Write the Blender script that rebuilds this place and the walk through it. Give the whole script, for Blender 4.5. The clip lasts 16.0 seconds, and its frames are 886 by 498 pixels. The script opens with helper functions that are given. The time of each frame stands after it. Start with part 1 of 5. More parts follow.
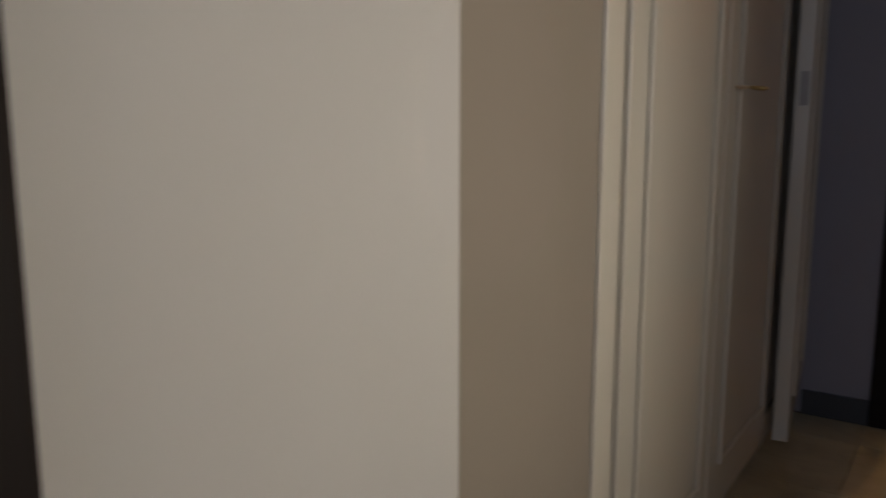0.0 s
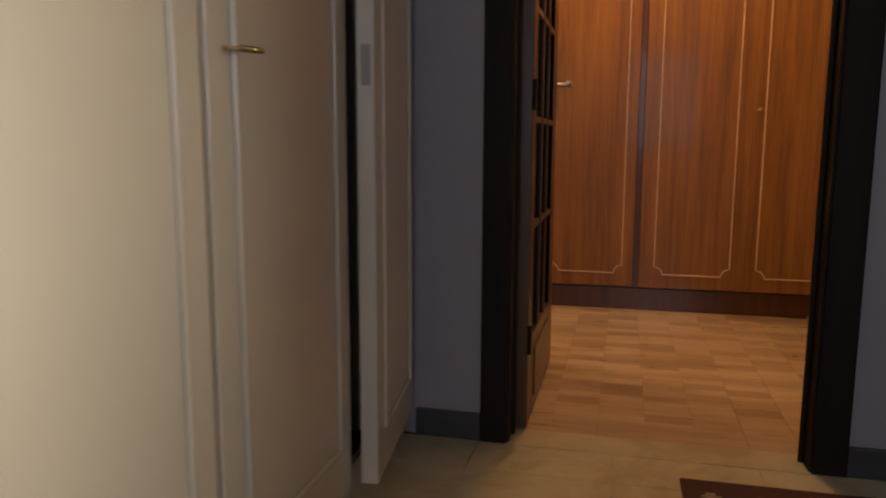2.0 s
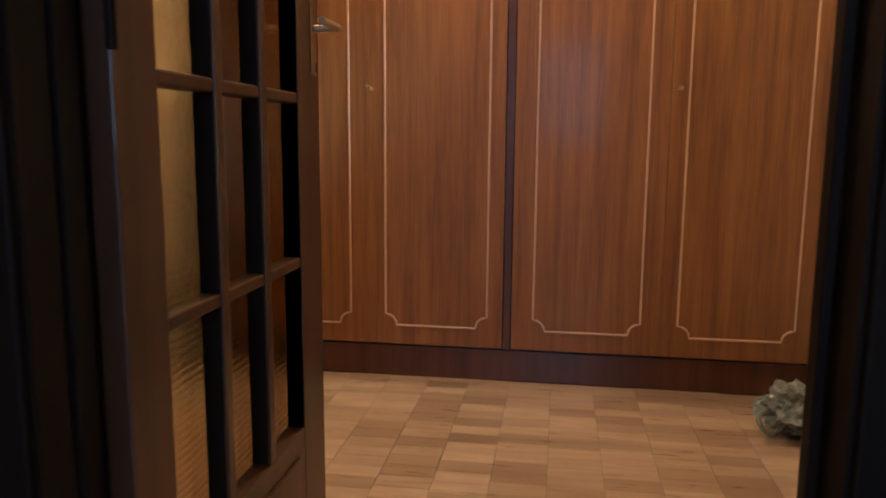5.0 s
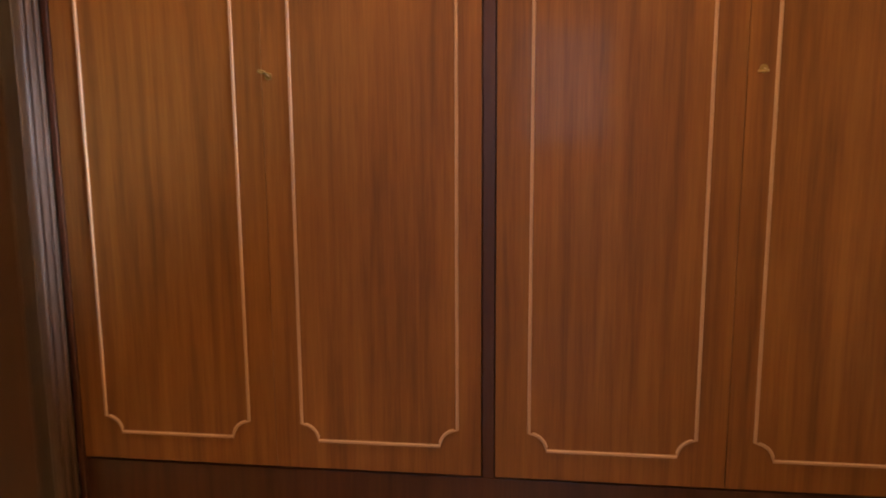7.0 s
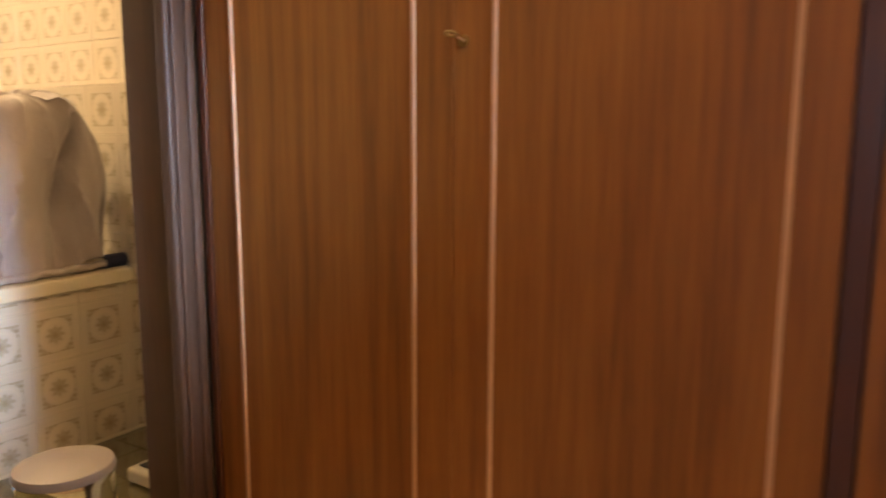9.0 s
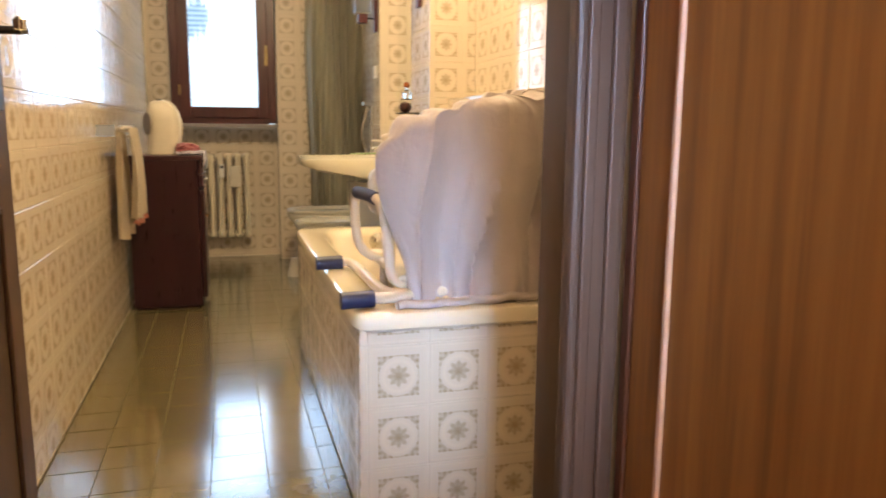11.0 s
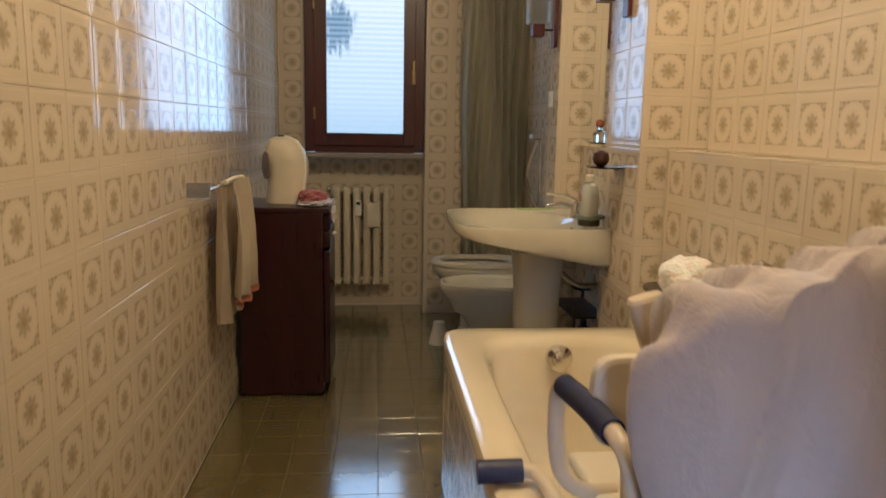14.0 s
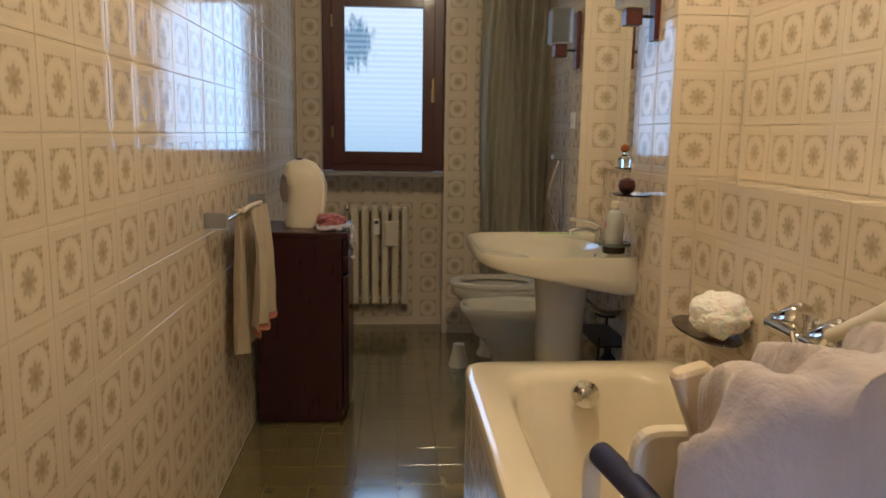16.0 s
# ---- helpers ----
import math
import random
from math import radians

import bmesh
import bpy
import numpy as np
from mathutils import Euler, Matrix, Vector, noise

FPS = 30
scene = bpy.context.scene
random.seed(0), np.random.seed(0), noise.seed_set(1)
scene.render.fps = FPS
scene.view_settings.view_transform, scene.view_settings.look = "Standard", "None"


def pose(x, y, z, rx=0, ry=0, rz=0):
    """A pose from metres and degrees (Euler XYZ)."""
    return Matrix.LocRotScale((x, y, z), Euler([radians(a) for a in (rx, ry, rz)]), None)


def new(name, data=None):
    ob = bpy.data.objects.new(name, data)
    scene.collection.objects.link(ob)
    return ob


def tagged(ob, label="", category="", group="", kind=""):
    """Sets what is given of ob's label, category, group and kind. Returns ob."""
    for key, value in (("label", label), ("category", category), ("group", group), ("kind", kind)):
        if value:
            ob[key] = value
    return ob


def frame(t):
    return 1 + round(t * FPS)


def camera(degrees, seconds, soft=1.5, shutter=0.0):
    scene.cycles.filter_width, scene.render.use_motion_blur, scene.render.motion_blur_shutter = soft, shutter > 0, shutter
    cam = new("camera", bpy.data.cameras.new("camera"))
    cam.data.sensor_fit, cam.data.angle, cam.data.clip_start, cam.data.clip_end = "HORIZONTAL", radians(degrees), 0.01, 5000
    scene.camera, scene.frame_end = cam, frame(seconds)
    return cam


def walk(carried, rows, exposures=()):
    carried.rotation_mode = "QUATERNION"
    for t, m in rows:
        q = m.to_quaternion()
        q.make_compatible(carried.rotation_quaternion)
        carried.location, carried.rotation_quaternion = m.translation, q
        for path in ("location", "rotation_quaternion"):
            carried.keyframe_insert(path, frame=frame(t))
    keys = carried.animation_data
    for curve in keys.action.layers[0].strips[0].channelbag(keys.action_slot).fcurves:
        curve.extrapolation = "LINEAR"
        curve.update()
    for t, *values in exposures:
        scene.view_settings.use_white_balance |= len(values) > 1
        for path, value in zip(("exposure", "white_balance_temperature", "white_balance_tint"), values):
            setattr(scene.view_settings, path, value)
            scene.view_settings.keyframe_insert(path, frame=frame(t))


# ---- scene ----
cam = camera(61.8, 16.0, soft=1.7, shutter=0.5)
# seconds, x, y, z, pitch, roll, yaw
ROWS = [
    (0.0, -4.688, -2.120, 0.938, -8.36, 0.0, -54.5),
    (0.5, -4.613, -2.137, 0.936, -8.42, -0.2, -62.8),
    (1.0, -4.492, -2.201, 0.935, -8.74, -0.40, -69.15),
    (1.5, -4.322, -2.255, 0.92, -8.25, -0.25, -73.65),
    (2.0, -4.089, -2.302, 0.908, -8.30, -0.20, -76.33),
    (2.5, -3.882, -2.415, 0.895, -8.02, -0.30, -77.25),
    (3.0, -3.671, -2.443, 0.885, -8.20, -0.25, -78.98),
    (3.5, -3.418, -2.486, 0.893, -7.97, -0.30, -79.50),
    (4.0, -3.163, -2.488, 0.892, -8.20, -0.40, -80.95),
    (4.5, -2.897, -2.562, 0.905, -8.28, -0.42, -80.50),
    (5.0, -2.669, -2.556, 0.899, -8.50, -0.42, -81.15),
    (5.2, -2.563, -2.565, 0.894, -8.45, -0.40, -80.90),
    (7.3, -1.547, -2.482, 0.943, -8.79, 0.37, -83.04),
    (7.7, -1.396, -2.491, 0.943, -9.03, 0.45, -82.54),
    (8.0, -1.298, -2.568, 0.934, -9.15, 0.35, -77.75),
    (8.5, -1.091, -2.489, 0.952, -8.79, 0.14, -68.11),
    (9.0, -0.931, -2.414, 0.939, -8.48, -0.14, -58.45),
    (9.3, -0.822, -2.357, 0.944, -8.66, -0.27, -52.24),
    (9.7, -0.739, -2.271, 0.939, -8.6, -0.05, -43.33),
    (10.2, -0.602, -2.183, 0.956, -8.93, -0.2, -30.68),
    (12.3, -0.352, -1.737, 1.004, -9.35, -0.77, -8.13),
    (12.5, -0.369, -1.653, 1.026, -9.52, -0.8, -8.34),
    (12.8, -0.375, -1.539, 1.048, -9.47, -0.89, -7.57),
    (13, -0.388, -1.446, 1.059, -9.62, -1.0, -7.5),
    (13.5, -0.376, -1.205, 1.117, -9.6, -1.03, -6.07),
    (14, -0.365, -1.031, 1.172, -9.42, -1.07, -5.07),
    (14.5, -0.371, -0.9, 1.229, -9.25, -0.98, -4.6),
    (15, -0.384, -0.863, 1.245, -9.12, -0.98, -4.48),
    (15.5, -0.389, -0.889, 1.242, -9.01, -0.95, -4.24),
    (16, -0.377, -0.962, 1.235, -8.87, -0.84, -3.82),
]
EXPOSURES = [(0.0, -0.1, 6400, 10), (0.7, 0.4, 6600, 10), (1.5, 0.8, 6800, 10), (2.5, 1.1, 7200, 10), (3.5, 1.25, 6800, 9), (5.0, 1.25, 5050, 4), (7.3, 1.2, 6600, 10), (8.5, 1.1, 6600, 10), (9.5, 1.05, 6400, 10), (10.2, 1.1, 6100, 12),
             (12.3, 0.9, 6300, 12), (13.0, 0.35, 5900, 12), (13.5, 0.15, 5650, 11), (14.5, 0.0, 5700, 11), (16.0, -0.05, 5500, 10.5)]
walk(cam, [(t, pose(x, y, z, 90 + p, r, w)) for t, x, y, z, p, r, w in ROWS], EXPOSURES)

# ---- light ----
world = bpy.data.worlds.new("world")
scene.world = world
world.use_nodes = True
sky = world.node_tree.nodes.new("ShaderNodeTexSky")
sky.sky_type, sky.sun_disc, sky.sun_elevation, sky.sun_rotation = "NISHITA", False, radians(40), radians(200)
world.node_tree.links.new(sky.outputs[0], world.node_tree.nodes["Background"].inputs[0])
world.node_tree.nodes["Background"].inputs[1].default_value = 0.12


def lamp(name, kind, m, energy, color, size=0.1, size_y=0.0):
    data = bpy.data.lights.new(name, kind)
    data.energy, data.color = energy, color
    if kind == "AREA":
        data.size = size
        if size_y:
            data.shape, data.size_y = "RECTANGLE", size_y
    elif kind == "POINT":
        data.shadow_soft_size = size
    ob = new(name, data)
    ob.matrix_world = m
    return ob


lamp("window_daylight", "AREA", pose(-0.434, 3.598, 1.546, -90, 0, 0), 3.3, (0.42, 0.68, 1.0), 0.47, 0.85)
lamp("anteroom_bulb", "POINT", pose(-0.46, -2.25, 2.62), 27.5, (1.0, 0.62, 0.30), 0.10)
lamp("bathroom_bulb", "POINT", pose(-0.06, 0.50, 2.60), 51, (1.0, 0.75, 0.43), 0.10)
lamp("side_room_daylight", "AREA", pose(-5.0, 0.35, 1.5, -90, 0, 0), 16, (0.70, 0.82, 1.0), 1.2, 1.4)
lamp("hall_end_daylight", "AREA", pose(-7.0, -2.8, 1.5, 0, -90, 0), 12, (0.74, 0.80, 1.0), 1.3, 1.0)
# unseen fill added to brighten the cupboard side; no window is built there
lamp("hall_side_daylight", "AREA", pose(-4.0, -4.15, 0.95, 90, 0, 0), 3.2, (1.0, 0.94, 0.84), 1.0, 1.1).data.spread = radians(42)
lamp("anteroom_window_daylight", "AREA", pose(-0.62, -3.485, 1.50, 70, 0, -12.0), 1.8, (0.55, 0.72, 1.0), 0.30, 0.8).data.spread = radians(20)


# ---- materials ----
def rgb(c):
    return (*c, 1.0)


class Nodes:
    """A small builder of node materials."""

    def __init__(self, name, rough=0.5, metal=0.0, coat=0.0):
        self.m = bpy.data.materials.new(name)
        self.m.use_nodes = True
        self.t = self.m.node_tree
        self.b = self.t.nodes["Principled BSDF"]
        self.b.inputs["Roughness"].default_value = rough
        self.b.inputs["Metallic"].default_value = metal
        self.b.inputs["Coat Weight"].default_value = coat
        self.b.inputs["Coat Roughness"].default_value = 0.08

    def put(self, value, socket):
        if isinstance(value, (int, float)):
            socket.default_value = value
        elif isinstance(value, tuple):
            socket.default_value = value if len(value) == len(socket.default_value) else rgb(value)
        else:
            self.t.links.new(value, socket)

    def math(self, op, a, b=0.0, c=0.0):
        n = self.t.nodes.new("ShaderNodeMath")
        n.operation = op
        for v, s in zip((a, b, c), n.inputs):
            self.put(v, s)
        return n.outputs[0]

    def coords(self, kind="Object", scale=(1, 1, 1), turn=(0, 0, 0)):
        tc = self.t.nodes.new("ShaderNodeTexCoord")
        mp = self.t.nodes.new("ShaderNodeMapping")
        self.t.links.new(tc.outputs[kind], mp.inputs[0])
        mp.inputs["Scale"].default_value = scale
        mp.inputs["Rotation"].default_value = turn
        return mp.outputs[0]

    def world_coords(self, scale=(1, 1, 1)):
        g = self.t.nodes.new("ShaderNodeNewGeometry")
        mp = self.t.nodes.new("ShaderNodeMapping")
        self.t.links.new(g.outputs["Position"], mp.inputs[0])
        mp.inputs["Scale"].default_value = scale
        return mp.outputs[0]

    def noise(self, vec, scale=5.0, detail=4.0, rough=0.55, distort=0.0):
        n = self.t.nodes.new("ShaderNodeTexNoise")
        self.t.links.new(vec, n.inputs["Vector"])
        n.inputs["Scale"].default_value = scale
        n.inputs["Detail"].default_value = detail
        n.inputs["Roughness"].default_value = rough
        n.inputs["Distortion"].default_value = distort
        return n.outputs["Fac"]

    def ramp(self, fac, *stops):
        n = self.t.nodes.new("ShaderNodeValToRGB")
        self.put(fac, n.inputs[0])
        e = n.color_ramp.elements
        while len(e) < len(stops):
            e.new(0.5)
        for el, (p, c) in zip(e, stops):
            el.position, el.color = p, rgb(c if isinstance(c, tuple) else (c, c, c))
        return n.outputs[0]

    def mix(self, fac, a, b, kind="MIX"):
        n = self.t.nodes.new("ShaderNodeMix")
        n.data_type, n.blend_type = "RGBA", kind
        self.put(fac, n.inputs[0])
        self.put(a, n.inputs[6])
        self.put(b, n.inputs[7])
        return n.outputs[2]

    def random(self):
        return self.t.nodes.new("ShaderNodeObjectInfo").outputs["Random"]

    def color(self, c):
        self.put(c, self.b.inputs["Base Color"])
        return self

    def rough(self, v):
        self.put(v, self.b.inputs["Roughness"])
        return self

    def bump(self, height, strength=0.3, distance=0.002):
        n = self.t.nodes.new("ShaderNodeBump")
        n.inputs["Strength"].default_value = strength
        n.inputs["Distance"].default_value = distance
        self.t.links.new(height, n.inputs["Height"])
        self.t.links.new(n.outputs[0], self.b.inputs["Normal"])
        return self


def paint(name, a, b, rough=0.6, scale=3.0, relief=0.15):
    n = Nodes(name, rough)
    v = n.world_coords()
    big, fine = n.noise(v, scale), n.noise(v, 90.0, 3.0)
    n.color(n.mix(n.math("MULTIPLY", big, 0.9), a, b))
    return n.bump(n.math("ADD", fine, n.math("MULTIPLY", big, 0.5)), relief, 0.001).m


def wood(name, dark, mid, light, rough=0.35, axis=2, stretch=14.0, coat=0.15, vary=0.3, figure=0.0):
    n = Nodes(name, rough, 0.0, coat)
    s = [stretch, stretch, stretch]
    s[axis] = 1.0
    v = n.world_coords(tuple(s))
    g1 = n.noise(v, 1.0, 5.0, 0.6, 0.25)
    g2 = n.noise(v, 6.0, 3.0, 0.6, 0.2)
    f = n.math("ADD", n.math("MULTIPLY", g1, 0.7), n.math("MULTIPLY", g2, 0.3))
    if figure:
        # plain-sawn figure: narrow bands that wander and close into long arches
        w = n.t.nodes.new("ShaderNodeTexWave")
        w.bands_direction = "Y"
        n.t.links.new(n.world_coords((1.0, 1.0, 0.16)), w.inputs["Vector"])
        for k, val in (("Scale", 9.0), ("Distortion", 9.0), ("Detail", 3.0), ("Detail Scale", 0.9)):
            w.inputs[k].default_value = val
        f = n.math("ADD", f, n.math("MULTIPLY", n.math("SUBTRACT", w.outputs["Fac"], 0.5), figure))
    c = n.ramp(f, (0.33, dark), (0.5, mid), (0.66, light))
    r = n.random()
    c = n.mix(n.math("MULTIPLY", n.math("MULTIPLY", r, r), vary), c, n.mix(1.0, c, (0.56, 0.50, 0.46), "MULTIPLY"))
    big = n.noise(n.world_coords(), 1.3, 2.0)
    n.color(n.mix(n.math("MULTIPLY", big, 0.35), c, mid))
    n.rough(n.math("ADD", rough - 0.08, n.math("MULTIPLY", g2, 0.16)))
    return n.bump(g2, 0.06, 0.001).m


def rosette(name, ground, ink, relief=0.5):
    """A square majolica tile: an eight-leaved rosette, corner sprigs and a double raised border."""
    n = Nodes(name, 0.12, 0.0, 0.1)
    n.b.inputs["Specular IOR Level"].default_value = 0.27
    tc = n.t.nodes.new("ShaderNodeTexCoord")
    sp = n.t.nodes.new("ShaderNodeSeparateXYZ")
    n.t.links.new(tc.outputs["UV"], sp.inputs[0])
    x, y = n.math("SUBTRACT", sp.outputs[0], 0.5), n.math("SUBTRACT", sp.outputs[1], 0.5)
    ax, ay = n.math("ABSOLUTE", x), n.math("ABSOLUTE", y)
    big, small = n.math("MAXIMUM", ax, ay), n.math("MINIMUM", ax, ay)
    r = n.math("SQRT", n.math("ADD", n.math("MULTIPLY", x, x), n.math("MULTIPLY", y, y)))
    ang = n.math("ARCTAN2", y, x)
    petal = n.math("COSINE", n.math("MULTIPLY", ang, 8.0))

    def less(a, edge, soft=0.012):
        q = n.t.nodes.new("ShaderNodeMapRange")
        n.put(a, q.inputs[0])
        q.inputs[1].default_value, q.inputs[2].default_value = edge - soft, edge + soft
        q.inputs[3].default_value, q.inputs[4].default_value = 1.0, 0.0
        return q.outputs[0]

    def both(a, b):
        return n.math("MULTIPLY", a, b)

    def inv(a):
        return n.math("SUBTRACT", 1.0, a)

    fuzz = n.math("MULTIPLY", n.math("SUBTRACT", n.noise(tc.outputs["UV"], 26.0, 2.0), 0.5), 0.05)
    core = less(n.math("SUBTRACT", n.math("SUBTRACT", r, n.math("MULTIPLY", petal, 0.024)), fuzz), 0.155, 0.020)
    vein = n.math("MULTIPLY", n.math("ADD", petal, 1.0), 0.5)
    heart = less(r, 0.06, 0.03)
    core = n.math("MULTIPLY", core, n.math("ADD", n.math("ADD", 0.50, n.math("MULTIPLY", vein, 0.16)), n.math("MULTIPLY", heart, 0.35)))
    rr = n.math("ADD", r, fuzz)
    halo = less(n.math("ABSOLUTE", n.math("SUBTRACT", r, 0.250)), 0.026, 0.02)
    corner = both(inv(less(rr, 0.325, 0.012)), less(n.math("ADD", big, n.math("MULTIPLY", fuzz, 0.6)), 0.335, 0.010))
    dash = n.math("SINE", n.math("MULTIPLY", small, 62.0))
    hollow = both(less(rr, 0.385, 0.02), less(big, 0.300, 0.01))
    corner = both(corner, n.math("ADD", 0.68, n.math("MULTIPLY", dash, 0.28)))
    corner = both(corner, n.math("SUBTRACT", 1.0, n.math("MULTIPLY", hollow, 0.30)))
    ink_mask = n.math("MINIMUM", 1.0, n.math("ADD", core, corner))
    wear = n.noise(tc.outputs["UV"], 9.0, 3.0)
    ink_mask = both(ink_mask, n.math("ADD", 0.55, n.math("MULTIPLY", wear, 0.6)))
    rim1 = less(n.math("ABSOLUTE", n.math("SUBTRACT", big, 0.455)), 0.014, 0.012)
    rim2 = less(n.math("ABSOLUTE", n.math("SUBTRACT", big, 0.41)), 0.006, 0.006)
    rims = n.math("MAXIMUM", rim1, both(rim2, 0.5))
    cloud = n.noise(n.world_coords(), 4.0, 3.0)
    g = n.mix(n.math("MULTIPLY", cloud, 0.55), ground, tuple(0.82 * c for c in ground))
    g = n.mix(both(n.random(), 0.25), g, tuple(min(1, 1.06 * c) for c in ground))
    c = n.mix(n.math("MULTIPLY", ink_mask, 0.84), g, ink)
    c = n.mix(n.math("MULTIPLY", n.math("MAXIMUM", rims, halo), 0.30), c, tuple(min(0.9, 1.15 * k) for k in ground))
    n.color(c)
    ripple = n.noise(n.world_coords(), 22.0, 2.0)
    h = n.math("ADD", n.math("ADD", n.math("MULTIPLY", rims, 0.5), n.math("MULTIPLY", ink_mask, -0.6)), n.math("MULTIPLY", ripple, 0.55))
    n.rough(n.math("ADD", 0.07, n.math("MULTIPLY", ink_mask, 0.12)))
    return n.bump(h, relief, 0.0012).m


def plain(name, c, rough=0.4, metal=0.0, coat=0.0, c2=None, scale=12.0, relief=0.08):
    n = Nodes(name, rough, metal, coat)
    v = n.coords()
    f = n.noise(v, scale, 3.0)
    n.color(n.mix(f, c, c2 or tuple(0.86 * k for k in c)))
    n.rough(n.math("ADD", rough * 0.8, n.math("MULTIPLY", f, rough * 0.4)))
    if relief:
        n.bump(n.noise(v, scale * 8, 3.0), relief, 0.0008)
    return n.m


def cloth(name, c, c2, weave=900.0, crease=0.0):
    n = Nodes(name, 0.92)
    n.b.inputs["Sheen Weight"].default_value = 0.3
    v = n.coords()
    f, w = n.noise(v, 7.0, 4.0), n.noise(v, weave / 3, 2.0)
    n.color(n.mix(f, c, c2))
    h = n.math("ADD", w, n.math("MULTIPLY", f, 0.4))
    if crease:
        # soft nap and shallow creases of a thick fleece, longer down than across
        soft = n.noise(n.coords("Object", (1.0, 1.0, 0.45)), 22.0, 3.0, 0.5, 0.8)
        nap = n.noise(v, 70.0, 3.0)
        h = n.math("ADD", n.math("MULTIPLY", h, 0.2), n.math("ADD", n.math("MULTIPLY", soft, 5.0 * crease), n.math("MULTIPLY", nap, 1.4 * crease)))
        return n.bump(h, 0.5, 0.006).m
    return n.bump(h, 0.22, 0.002).m


def glass(name, c=(1, 1, 1), rough=0.0, waves=0.0, ribs=0.0):
    n = Nodes(name, rough)
    n.b.inputs["Transmission Weight"].default_value = 1.0
    n.b.inputs["IOR"].default_value = 1.45
    n.color(c)
    if ribs:
        w = n.t.nodes.new("ShaderNodeTexWave")
        w.bands_direction = "Z"
        n.t.links.new(n.world_coords(), w.inputs["Vector"])
        w.inputs["Scale"].default_value = ribs
        w.inputs["Distortion"].default_value = 0.4
        h = n.math("ADD", w.outputs["Fac"], n.math("MULTIPLY", n.noise(n.world_coords(), 60.0, 2.0), waves))
        n.bump(h, 0.35, 0.002)
    elif waves:
        n.bump(n.noise(n.coords(), 120.0, 2.0), waves, 0.002)
    return n.m


M_WARDROBE = wood("oiled_mahogany_veneer", (0.13, 0.044, 0.008), (0.25, 0.094, 0.018), (0.35, 0.142, 0.030), 0.5, 2, 22.0, 0.06, 0.12, 0.03)
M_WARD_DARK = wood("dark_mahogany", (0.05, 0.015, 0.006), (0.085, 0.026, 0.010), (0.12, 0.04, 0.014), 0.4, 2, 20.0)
M_INLAY = plain("pale_inlay", (0.62, 0.38, 0.24), 0.45)
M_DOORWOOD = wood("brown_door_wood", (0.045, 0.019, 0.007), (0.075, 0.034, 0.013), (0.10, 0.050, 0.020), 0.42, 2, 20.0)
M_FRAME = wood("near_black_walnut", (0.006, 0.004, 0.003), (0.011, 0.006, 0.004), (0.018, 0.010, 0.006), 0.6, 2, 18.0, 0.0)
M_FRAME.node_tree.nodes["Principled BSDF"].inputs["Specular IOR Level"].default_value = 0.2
M_BATHFRAME = wood("dark_walnut", (0.055, 0.030, 0.018), (0.09, 0.05, 0.031), (0.13, 0.075, 0.048), 0.5, 2, 18.0, 0.0)
M_WINWOOD = wood("red_brown_window_wood", (0.045, 0.006, 0.007), (0.065, 0.010, 0.010), (0.09, 0.016, 0.014), 0.35, 2, 18.0)
M_CABINET = wood("dark_cherry", (0.020, 0.004, 0.006), (0.026, 0.005, 0.008), (0.032, 0.007, 0.010), 0.30, 2, 14.0, 0.0)
M_PARQUET = wood("oak_parquet", (0.28, 0.175, 0.105), (0.42, 0.285, 0.185), (0.54, 0.39, 0.27), 0.30, 1, 9.0, 0.25, 1.3)
M_PARQUET_GAP = plain("parquet_gap", (0.11, 0.06, 0.03), 0.8)
M_TILE = rosette("cream_rosette_tile", (0.66, 0.575, 0.455), (0.25, 0.175, 0.065), 0.34)
M_GROUT = plain("cream_grout", (0.78, 0.70, 0.55), 0.6)
M_FTILE = plain("olive_floor_tile", (0.17, 0.14, 0.058), 0.15, 0.0, 1.0, (0.12, 0.097, 0.038), 9.0, 0.05)
M_FTILE.node_tree.nodes["Principled BSDF"].inputs["Coat IOR"].default_value = 1.7
M_FTILE.node_tree.nodes["Principled BSDF"].inputs["Coat Roughness"].default_value = 0.13
M_FGROUT = plain("dark_floor_grout", (0.15, 0.125, 0.052), 0.6)
M_CLOSET = plain("cream_lacquer", (0.62, 0.56, 0.46), 0.25, 0.0, 0.15, (0.56, 0.50, 0.40), 2.0, 0.03)
M_WHITEWALL = paint("warm_white_paint", (0.56, 0.52, 0.47), (0.48, 0.44, 0.39))
M_GREYWALL = paint("lilac_grey_paint", (0.31, 0.295, 0.325), (0.27, 0.25, 0.28))
# strip beside the cupboard, a darker tan than the hall wall
M_TANWALL = paint("darker_tan_wall", (0.29, 0.235, 0.18), (0.23, 0.185, 0.14))
M_CHALK = paint("white_wall_paint", (0.78, 0.76, 0.70), (0.70, 0.68, 0.62))
M_CEIL = paint("ceiling_paint", (0.76, 0.73, 0.68), (0.70, 0.67, 0.61))
M_PLINTH = plain("slate_skirting", (0.055, 0.055, 0.06), 0.35)
M_MARBLE = None
M_ENAMEL = plain("ivory_enamel", (0.74, 0.66, 0.50), 0.12, 0.0, 0.4, (0.70, 0.62, 0.46), 2.0, 0.0)
M_SANITARY = plain("ivory_porcelain", (0.66, 0.62, 0.50), 0.1, 0.0, 0.4, (0.60, 0.565, 0.45), 2.5, 0.0)
M_PLASTIC = plain("ivory_plastic", (0.68, 0.62, 0.50), 0.35)
M_TUBEWHITE = plain("cream_coated_tube", (0.66, 0.56, 0.42), 0.3)
